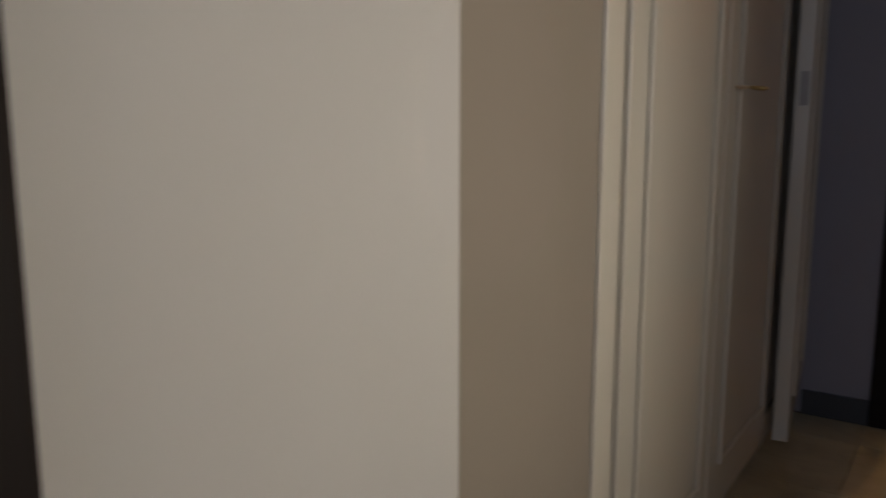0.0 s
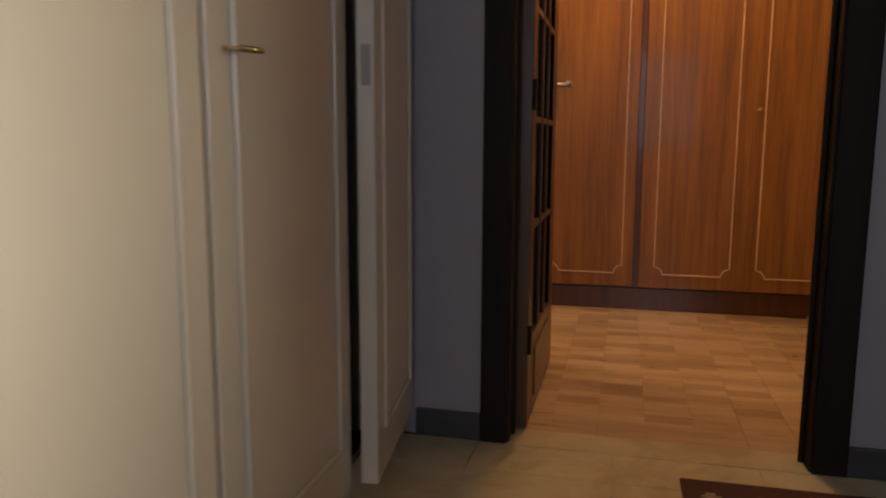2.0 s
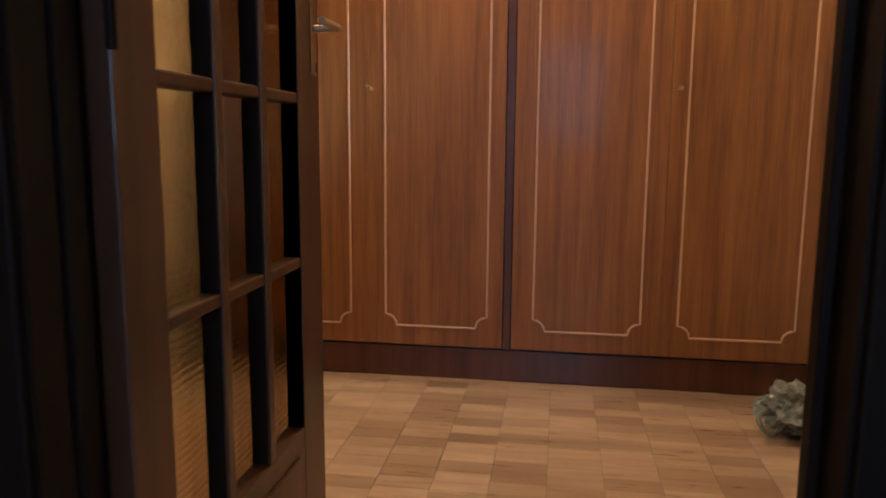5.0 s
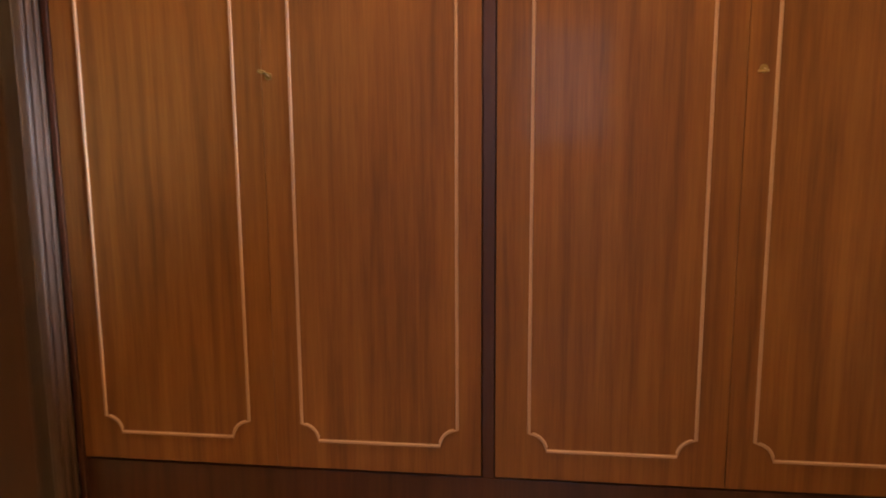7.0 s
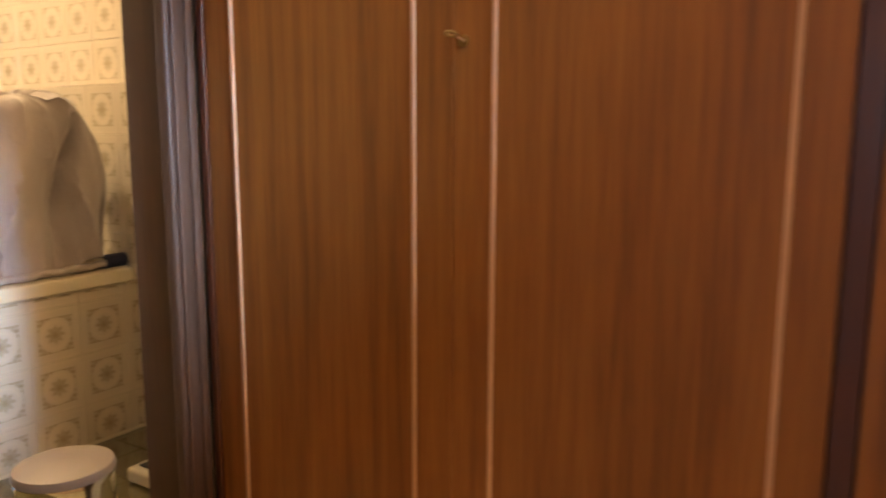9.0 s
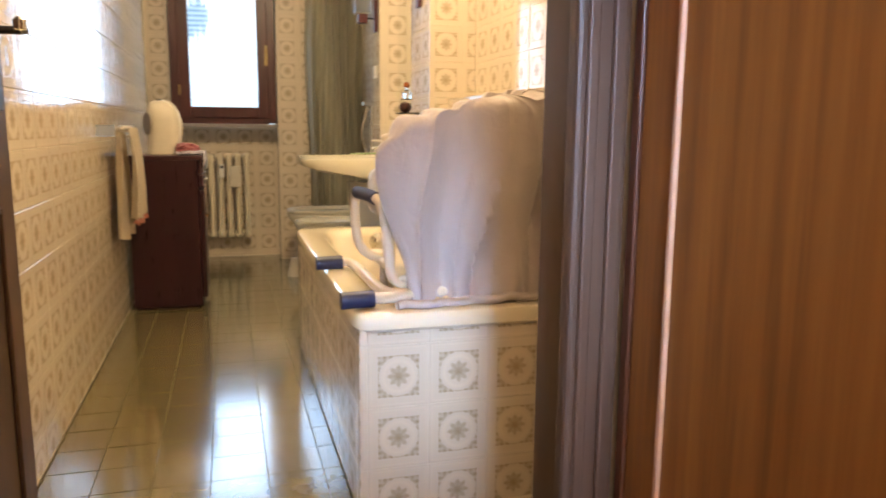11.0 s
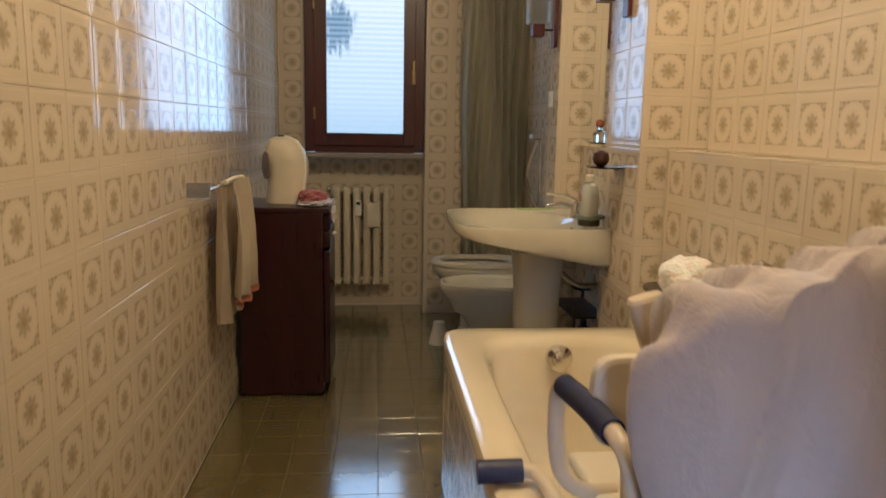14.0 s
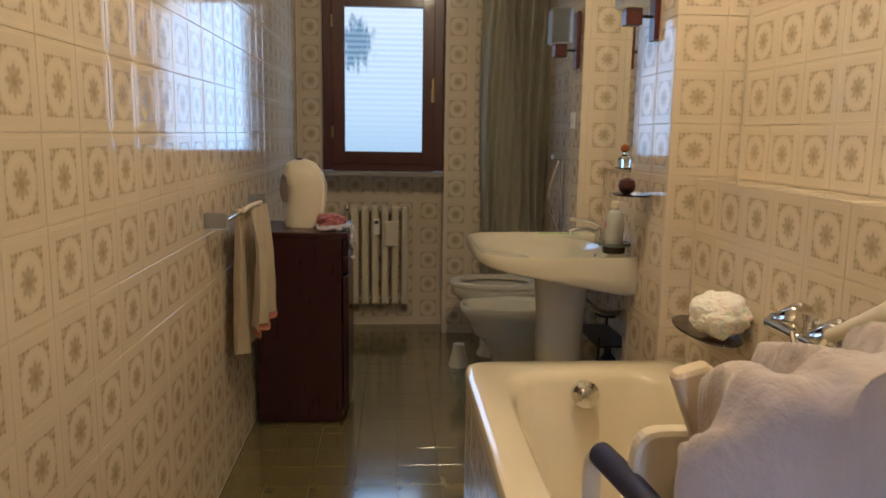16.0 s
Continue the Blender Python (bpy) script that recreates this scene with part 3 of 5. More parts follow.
def cupboard_door(x0, x1, thick=0.024):
    """A lacquered door in the plane y = -1.70 with a raised moulding frame."""
    w = x1 - x0
    d = tagged(mesh_ob("door", B((0, -0.024, 0.085, w - 0.004, thick - 0.024, 2.45), bevel=0.003), M_CLOSET), "")
    s = 0.07
    for a, b, c, e in ((s, 0.20, s + 0.016, 2.34), (w - s - 0.016, 0.20, w - s, 2.34), (s + 0.016, 0.20, w - s - 0.016, 0.216), (s + 0.016, 2.324, w - s - 0.016, 2.34)):
        part("moulding", B((a, -0.033, b, c, -0.024, e), bevel=0.004), M_CLOSET, d)
    return d


def hall_cupboard():
    c = thing("built_in_cupboard", "tall cream lacquered built-in cupboard with one door ajar", "cupboard", (-3.78, -1.66, 0))
    for x in (0.052, 1.805):
        part("side_panel", B((x, 0.0, 0.0, x + 0.018, 0.45, 2.62)), M_CLOSET, c)
    part("back_panel", B((0.07, 0.43, 0.0, 1.805, 0.45, 2.62)), M_CLOSET, c)
    part("top_panel", B((0.07, 0.0, 2.48, 1.805, 0.43, 2.62)), M_CLOSET, c)
    # near-black board puts the shade behind the ajar door into its colour
    part("interior", B((0.075, 0.40, 0.09, 1.80, 0.425, 2.47)), M_FRAME, c, "near-black board standing for the shade inside the cupboard")
    part("plinth", B((0.07, 0.01, 0.0, 1.805, 0.03, 0.08)), M_CLOSET, c)
    part("face_frame", B((0.052, -0.045, 0, 0.100, 0.0, 2.62), bevel=0.003), M_CLOSET, c)
    part("centre_strip", B((0.688, -0.020, 0.085, 0.700, 0.0, 2.48), bevel=0.003), M_CLOSET, c)
    part("bead", B((0.112, -0.030, 0, 0.160, -0.004, 2.5), bevel=0.006), M_CLOSET, c)
    part("bead", B((0.101, -0.040, 0.0, 0.111, -0.010, 2.5), bevel=0.002), M_CLOSET, c)
    for x0, x1, turn, hx in ((0.165, 0.688, 0, 0), (0.700, 1.275, 0, 0)):
        d = cupboard_door(x0, x1)
        d.parent, d.location = c, (x0, -0.012, 0)
    d = cupboard_door(1.29, 1.80, 0.042)
    d.parent = c
    # hinged at its far side and swung a little towards the hall
    d.matrix_basis = Matrix.Translation((1.80, -0.012, 0)) @ pose(0, 0, 0, 0, 0, 6.5) @ Matrix.Translation((-0.51, 0, 0))
    d["label"] = "cream lacquered door standing slightly ajar"
    part("latch_plate", B((-0.002, -0.016, 1.03, 0.0, 0.006, 1.12)), M_SILL, d, "small grey steel latch plate")


hall_cupboard()
key((-3.03, -1.697, 1.050), 0, 6, 1.0)


def hall_floor():
    f = structure("floor_hall", B((-7.1, -4.18, -0.012, -1.965, -1.60, -0.003)), M_SILL, "beige marble slabs of the hall floor")
    return f


F_HALL = hall_floor()
structure("floor_side_room", B((-7.1, -1.60, -0.012, -3.9, 0.5, 0.0)), M_PARQUET, "plain wooden floor of the side room")


def rug():
    r = thing("rug", "dark wine-red patterned hall rug on the marble floor", "rug", (-3.2, -3.1, 0.001))
    part("carpet", B((-1.1, -0.55, 0, 1.10, 0.62, 0.010), bevel=0.003), M_RUG, r)
    bms = []
    for i in range(21):
        for j in range(9):
            x, y = -1.0 + i * 0.10, -0.45 + j * 0.125 + (0.06 if i % 2 else 0)
            if y > 0.60:
                continue
            bms.append((x - 0.022, y - 0.012, 0.0095, x + 0.022, y + 0.012, 0.012))
            bms.append((x - 0.006, y - 0.024, 0.0095, x + 0.006, y + 0.024, 0.0115))
    tagged(part("motif", B(*bms), M_RUGMOTIF, r, "small faded cream woven motifs"), kind="stuff")


rug()


# ---- anteroom ----
def moulding_frame(y0, y1, z0, z1, r=0.042):
    """The pale inlaid line of a wardrobe door, its corners notched by quarter circles."""
    pts = []
    for cy, cz, a0, a1 in ((y0, z0, 90, 0), (y1, z0, 180, 90), (y1, z1, 270, 180), (y0, z1, 360, 270)):
        for k in range(7):
            a = radians(a0 + (a1 - a0) * k / 6)
            pts.append((cy + r * math.cos(a), cz + r * math.sin(a)))
    n, w, bm = len(pts), 0.0042, bmesh.new()
    rings = []
    for i, (y, z) in enumerate(pts):
        p, q = pts[i - 1], pts[(i + 1) % n]
        d = Vector((q[0] - p[0], q[1] - p[1])).normalized()
        s = Vector((-d.y, d.x)) * w
        rings.append([bm.verts.new(v) for v in ((0, y + s.x, z + s.y), (-0.004, y + s.x * 0.6, z + s.y * 0.6), (-0.004, y - s.x * 0.6, z - s.y * 0.6), (0, y - s.x, z - s.y))])
    for i in range(n):
        a, b = rings[i], rings[(i + 1) % n]
        for k in range(3):
            bm.faces.new((a[k], a[k + 1], b[k + 1], b[k]))
    return bm


def wardrobe():
    w = thing("wardrobe", "large mahogany wardrobe with pale inlaid lines on its doors", "wardrobe", (0, 0, 0))
    for y in (-3.478, -1.348):
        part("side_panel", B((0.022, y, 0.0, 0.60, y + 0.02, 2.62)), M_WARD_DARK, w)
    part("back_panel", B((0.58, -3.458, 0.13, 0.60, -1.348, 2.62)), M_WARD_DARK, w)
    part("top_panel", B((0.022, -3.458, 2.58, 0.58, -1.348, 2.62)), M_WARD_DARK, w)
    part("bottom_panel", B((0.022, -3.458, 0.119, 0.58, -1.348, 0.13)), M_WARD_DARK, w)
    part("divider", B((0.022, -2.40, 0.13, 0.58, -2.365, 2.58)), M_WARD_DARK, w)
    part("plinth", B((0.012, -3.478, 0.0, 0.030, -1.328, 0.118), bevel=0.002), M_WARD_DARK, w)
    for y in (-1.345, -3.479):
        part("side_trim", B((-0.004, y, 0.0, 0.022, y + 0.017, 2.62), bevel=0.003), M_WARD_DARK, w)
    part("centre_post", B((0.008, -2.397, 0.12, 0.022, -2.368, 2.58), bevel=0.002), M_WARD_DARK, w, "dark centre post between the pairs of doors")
    part("cornice", B((-0.02, -3.478, 2.62, 0.60, -1.328, 2.67), bevel=0.006), M_WARDROBE, w)
    doors = [(-1.859, -1.348, -1.791, -1.414), (-2.366, -1.860, -2.309, -1.926), (-2.929, -2.400, -2.861, -2.479), (-3.460, -2.930, -3.386, -2.991)]
    for y0, y1, a, b in doors:
        d = part("door", B((0.0, y0, 0.128, 0.021, y1, 2.56), bevel=0.0010), M_WARDROBE, w)
        part("inlay", moulding_frame(a, b, 0.200, 2.45), M_INLAY, d, "pale raised inlay line with notched corners")
    for y in (-1.876, -2.962):
        part("lock_plate", turned(lathe([(0.009, 0), (0.009, 0.002)], 14), Matrix.Translation((0.0, y, 1.075)) @ Matrix.Rotation(radians(-90), 4, "Y")), M_BRASS, w, "", True)


wardrobe()
key((-0.002, -1.879, 1.075), -118, -20, 0.5)
key((-0.002, -2.964, 1.075), -112, 16, 0.5)


def crumpled(size, seed, sub=3, amp=0.28, freq=4.0):
    bm = bmesh.new()
    bmesh.ops.create_icosphere(bm, subdivisions=sub, radius=1)
    off = Vector((seed * 7.3, seed * 3.1, seed))
    for v in bm.verts:
        c = v.co.copy()
        k = 1 + amp * (noise.noise(c * freq * 0.5 + off) + 0.7 * abs(noise.noise(c * freq + off)) * 2 - 0.5)
        v.co = Vector((c.x * size[0] * k, c.y * size[1] * k, max(-size[2] * 0.98, c.z * size[2] * k)))
    return bm


def floor_clutter():
    b = thing("plastic_bag", "crumpled grey-green plastic bag on the parquet floor", "bag", (-0.335, -3.30, 0.082))
    part("film", crumpled((0.110, 0.105, 0.078), 3, 4, 0.34, 3.6), M_BAG, b)
    part("handle_loop", tube([(-0.04, 0.09, 0.0), (-0.09, 0.13, -0.01), (-0.10, 0.10, -0.05), (-0.07, 0.07, -0.06)], 0.008), M_BAG, b, "", True)
    c = thing("plastic_wrapper", "crumpled white and blue plastic wrapper on the floor", "bag", (-0.47, -3.37, 0.034))
    part("film", crumpled((0.10, 0.06, 0.030), 9, 3, 0.4, 5.0), M_LINEN, c)
    part("band", tube([(-0.09, 0.02, 0.024), (0.0, 0.04, 0.034), (0.09, 0.01, 0.022)], 0.009), M_NAVY, c, "navy blue printed band", True)


floor_clutter()


# ---- bathroom fixtures ----
def bath_tub():
    """A built-in enamelled tub; its tiled apron is part of it."""
    t = thing("bath_tub", "ivory enamelled built-in bath tub with a tiled apron", "bath tub", (0.1985, 0.4425, 0))
    x, y = 0.3565, 0.8175
    inner = [(0.280, 0.724, 0.535, 7), (0.269, 0.712, 0.528, 6), (0.259, 0.697, 0.50, 5), (0.235, 0.66, 0.28, 4.5), (0.19, 0.60, 0.17, 4), (0.12, 0.50, 0.15, 3.5)]
    rings = [superring(0, 0, x - 0.006, y - 0.006, 0.488, 22, 96), superring(0, 0, x, y, 0.495, 22, 96), superring(0, 0, x, y, 0.520, 20, 96), superring(0, 0, x - 0.005, y - 0.005, 0.531, 18, 96), superring(0, 0, x - 0.016, y - 0.016, 0.536, 16, 96)]
    rings += [superring(0.01, 0, a, b, z, e, 96) for a, b, z, e in inner]
    part("shell", loft(rings, False, True), M_ENAMEL, t, "", True)
    part("apron", B((-x + 0.014, -y + 0.014, 0.0, -x + 0.05, y - 0.014, 0.495), (-x + 0.05, -y + 0.014, 0.0, x, -y + 0.05, 0.495), (-x + 0.05, y - 0.05, 0, x, y - 0.014, 0.495)), M_GROUT, t)
    o = part("overflow", turned(lathe([(0.040, -0.02), (0.040, 0.006), (0.027, 0.012), (0.025, 0.022), (0.014, 0.027), (0.0, 0.028)], 24, cap=False), Matrix.Translation((-0.008, 0.645, 0.484)) @ Matrix.Rotation(radians(82), 4, "X")), M_CHROME, t, "chrome overflow knob", True)
    return t


TUB = bath_tub()


def bath_taps():
    s = thing("bath_mixer", "old chrome bath mixer tap on the tiled ledge wall", "tap", (0.555, 0.485, 0.815))
    part("body", tube([(-0.062, -0.02, 0), (-0.062, 0.165, 0)], 0.014, 14, False), M_CHROME, s, "", True)
    for y in (-0.075, 0.085):
        part("union", tube([(0.0, y, 0), (-0.062, y, 0)], 0.013, 12, False), M_CHROME, s, "", True)
        part("cover", turned(lathe([(0.03, 0), (0.028, 0.008), (0.014, 0.012)], 20), Matrix.Translation((0, y, 0)) @ Matrix.Rotation(radians(-90), 4, "Y")), M_CHROME, s, "", True)
    for y in (0.010, 0.155):
        # fluted bell knobs, their wide ends towards the foot of the tub
        flutes = []
        for r, z in ((0.012, 0.0), (0.013, 0.018), (0.020, 0.030), (0.032, 0.056), (0.039, 0.080), (0.035, 0.088), (0.004, 0.090)):
            flutes.append([(r * (1 + 0.08 * math.cos(8 * a)) * math.cos(a), r * (1 + 0.08 * math.cos(8 * a)) * math.sin(a), z) for a in [2 * math.pi * i / 48 for i in range(48)]])
        part("tap_handle", turned(loft(flutes), Matrix.Translation((-0.062, y, 0.012)) @ Matrix.Rotation(radians(22), 4, "Z") @ Matrix.Rotation(radians(80), 4, "X")), M_CHROME, s, "fluted chrome knob", True)
    part("diverter", lathe([(0.008, 0), (0.008, 0.03), (0.013, 0.034), (0.013, 0.046), (0.0, 0.05)], 14, (-0.062, 0.01, 0.012), cap=False), M_CHROME, s, "", True)
    part("spout", tube([(-0.062, 0.01, -0.01), (-0.09, 0.01, -0.018), (-0.135, 0.01, -0.03), (-0.142, 0.01, -0.055)], 0.013, 12), M_CHROME, s, "", True)
    h = thing("hand_shower", "ivory plastic hand shower leaning on its wall holder", "hand shower", (0.50, 0.27, 0.915))
    rings = []
    for k in range(9):
        s = k / 8
        w, d = 0.013 + 0.016 * s ** 1.5, 0.012 + 0.003 * s
        cx, cy, cz = -0.035 + 0.045 * s, 0.10 - 0.17 * s, -0.055 + 0.105 * s
        rings.append([(cx + d * math.cos(a), cy + w * 0.55 * math.sin(a), cz + w * 0.85 * math.sin(a)) for a in [2 * math.pi * i / 16 for i in range(16)]])
    part("grip", loft(rings), M_PLASTIC, h, "", True)
    part("spray_face", lathe([(0.018, 0), (0.020, 0.006), (0.014, 0.010)], 18, (0.000, -0.072, 0.050)), M_BEIGE, h, "beige spray face", True)
    part("bracket", B((0.012, 0.0, -0.035, 0.058, 0.03, -0.005), bevel=0.004), M_CHROME, h, "chrome wall bracket")
    part("hose", tube([(-0.035, 0.10, -0.055), (-0.045, 0.15, -0.12), (-0.03, 0.20, -0.16), (-0.02, 0.255, -0.09)], 0.007, 8), M_CHROME, h, "ribbed chrome hose", True)


bath_taps()


def fluffy(size, seed):
    """A ball of gathered net: soft lobes with shallow pleats."""
    bm = bmesh.new()
    bmesh.ops.create_icosphere(bm, subdivisions=6, radius=1)
    off = Vector((seed, seed * 2, seed * 3))
    for v in bm.verts:
        c = v.co.copy()
        lobes = 0.24 * noise.noise(c * 1.7 + off) + 0.10 * noise.noise(c * 3.6 + off)
        pleats = 0.050 * noise.noise(c * 8 + off) + 0.030 * noise.noise(c * 19 - off)
        k = 0.98 + lobes + pleats
        v.co = Vector((c.x * size[0] * k, c.y * size[1] * k, max(-size[2] * 0.98, c.z * size[2] * k)))
    return bm


def sponge_shelf():
    s = thing("corner_shelf", "smoked glass soap shelf on a chrome bracket", "shelf", (0.486, 0.97, 0.706))
    part("glass_plate", lathe([(0.094, 0), (0.096, 0.003), (0.094, 0.006)], 48, squash=(0.74, 1.75)), M_SMOKE, s, "", True)
    part("bracket", B((0.05, -0.02, -0.012, 0.090, 0.02, -0.001), bevel=0.003), M_CHROME, s)
    p = thing("bath_sponge", "white net bath sponge lying on the glass shelf", "sponge", (0.482, 0.885, 0.776))
    part("net", fluffy((0.072, 0.085, 0.064), 5), M_SPONGE, p, "", True)


sponge_shelf()


def basin():
    b = thing("washbasin", "ivory porcelain washbasin on a pedestal", "washbasin", (0.225, 1.80, 0))
    rx, ry = 0.31, 0.335
    def ring(k, z, dx=0.0, e=4.6):
        # squarer towards the wall, rounder in front
        out = []
        for p in superring(0, 0, rx * k, ry * k, z, e, 48):
            out.append((p[0] + dx, p[1] * k ** -0.5, z))
        return out
    def under(k, drop, e=4.6):
        # the underside falls in a straight line from the thin front lip to the deep back
        return [(x, y, 0.80 - (0.012 + 0.118 * (x + rx) / (2 * rx)) * drop) for x, y, _ in ring(k, 0, 0.0, e)]
    rings = [[(x + 0.06, y, z) for x, y, z in under(0.45, 1.08, 2.6)], [(x + 0.03, y, z) for x, y, z in under(0.75, 1.04, 3.2)], under(0.93, 1.0), under(0.975, 0.90), under(0.992, 0.45), ring(1.0, 0.818), ring(0.985, 0.826), ring(0.95, 0.822)]
    rings += [[(p[0] * 0.80 - 0.045, p[1] * 0.86, 0.812) for p in ring(1.0, 0, 0, 3.0)], [(p[0] * 0.76 - 0.04, p[1] * 0.82, 0.795) for p in ring(1.0, 0, 0, 2.8)], [(p[0] * 0.55 - 0.03, p[1] * 0.6, 0.748) for p in ring(1.0, 0, 0, 2.4)], [(p[0] * 0.15 - 0.02, p[1] * 0.15, 0.738) for p in ring(1.0, 0, 0, 2.0)]]
    part("bowl", loft(rings), M_SANITARY, b, "", True)
    ped = [superring(0.045, 0, a, c, z, 3, 32) for a, c, z in ((0.105, 0.105, 0.0), (0.10, 0.10, 0.06), (0.085, 0.085, 0.30), (0.088, 0.090, 0.52), (0.10, 0.105, 0.70))]
    part("pedestal", loft(ped), M_SANITARY, b, "", True)
    part("overflow_hole", turned(lathe([(0.007, 0), (0.007, 0.002)], 12), Matrix.Translation((0.170, -0.02, 0.785)) @ Matrix.Rotation(radians(-60), 4, "Y")), M_BLACK, b)
    part("trap_pipe", tube([(0.12, -0.03, 0.62), (0.20, -0.03, 0.56), (0.30, -0.03, 0.56)], 0.016, 10), M_CHROME, b, "", True)
    t = thing("basin_tap", "chrome single lever tap on the washbasin", "tap", (0.43, 1.84, 0.822))
    part("body", lathe([(0.026, 0), (0.024, 0.01), (0.021, 0.045), (0.019, 0.058), (0.0, 0.062)], 20, cap=False), M_CHROME, t, "", True)
    part("spout", tube([(0, 0, 0.035), (-0.06, 0, 0.055), (-0.115, 0, 0.048), (-0.120, 0, 0.036)], 0.009, 10), M_CHROME, t, "", True)
    part("lever", tube([(0.0, 0, 0.062), (-0.04, 0.01, 0.085), (-0.12, 0.02, 0.092)], 0.007, 8), M_CHROME, t, "", True)
    g = thing("toothbrush", "pale green toothbrush lying on the basin rim", "toothbrush", (0.30, 1.99, 0.836))
    part("stem", tube([(-0.08, 0.03, 0), (0.08, -0.01, 0.004)], 0.004, 8, False), plain("pale_green_plastic", (0.45, 0.60, 0.28), 0.4), g, "", True)
    d = thing("soap_dish", "round dark glass soap dish on the basin", "soap dish", (0.41, 1.60, 0.824))
    part("base", lathe([(0.040, 0), (0.042, 0.020)], 28), plain("amber_brown_glass", (0.05, 0.035, 0.012), 0.1), d, "dark amber glass foot", True)
    part("dish", lathe([(0.042, 0.020), (0.058, 0.028), (0.058, 0.038), (0.036, 0.034), (0.034, 0.026)], 28), plain("grey_green_glass", (0.17, 0.20, 0.16), 0.12), d, "grey-green glass rim", True)
    o = thing("soap_bottle", "milky plastic soap bottle with a white cap", "bottle", (0.405, 1.59, 0.858))
    part("bottle", lathe([(0.030, 0), (0.033, 0.01), (0.033, 0.09), (0.026, 0.112), (0.013, 0.120), (0.013, 0.128)], 24), plain("milky_plastic", (0.50, 0.52, 0.50), 0.25, 0.0, 0.2), o, "", True)
    part("cap", lathe([(0.016, 0.127), (0.016, 0.147), (0.010, 0.152)], 16), M_PLASTIC, o, "", True)
    part("label_bar", B((-0.0345, -0.018, 0.055, -0.0335, 0.004, 0.08)), M_PINK, o)


basin()


def pan(name, label, y, lid):
    p = thing(name, label, name.replace("_", " "), (0.24, y, 0))
    def r(k, kx, z, dx=0.0, e=2.4):
        return superring(dx, 0, 0.285 * kx, 0.178 * k, z, e, 40)
    rings = [r(0.60, 0.66, 0.0, 0.05, 3), r(0.54, 0.60, 0.04, 0.05, 3), r(0.52, 0.60, 0.15, 0.05), r(0.70, 0.77, 0.25, 0.035), r(0.90, 0.93, 0.33, 0.01), r(0.99, 1.0, 0.368), r(1.0, 1.0, 0.395), r(0.97, 0.98, 0.404), r(0.90, 0.91, 0.405, -0.01), r(0.80, 0.80, 0.390, -0.03), r(0.76, 0.76, 0.34, -0.035), r(0.66, 0.66, 0.26, -0.03), r(0.35, 0.35, 0.20, -0.02)]
    part("bowl", loft(rings), M_SANITARY, p, "", True)
    if lid:
        ring = []
        for k, kx, z, dx in ((1.03, 1.02, 0.403, 0), (1.04, 1.03, 0.412, 0), (1.02, 1.01, 0.424, 0), (0.74, 0.72, 0.424, -0.04), (0.72, 0.70, 0.404, -0.04)):
            ring.append(r(k, kx, z, dx))
        part("seat", loft(ring, False, False), M_PLASTIC, p, "", True)
    else:
        part("tap", tube([(0.20, 0, 0.40), (0.20, 0, 0.45), (0.13, 0, 0.455), (0.11, 0, 0.44)], 0.011, 10), M_CHROME, p, "", True)


pan("bidet", "ivory porcelain bidet standing beside the toilet", 2.60, False)
pan("toilet", "ivory porcelain toilet with a plastic seat", 3.10, True)


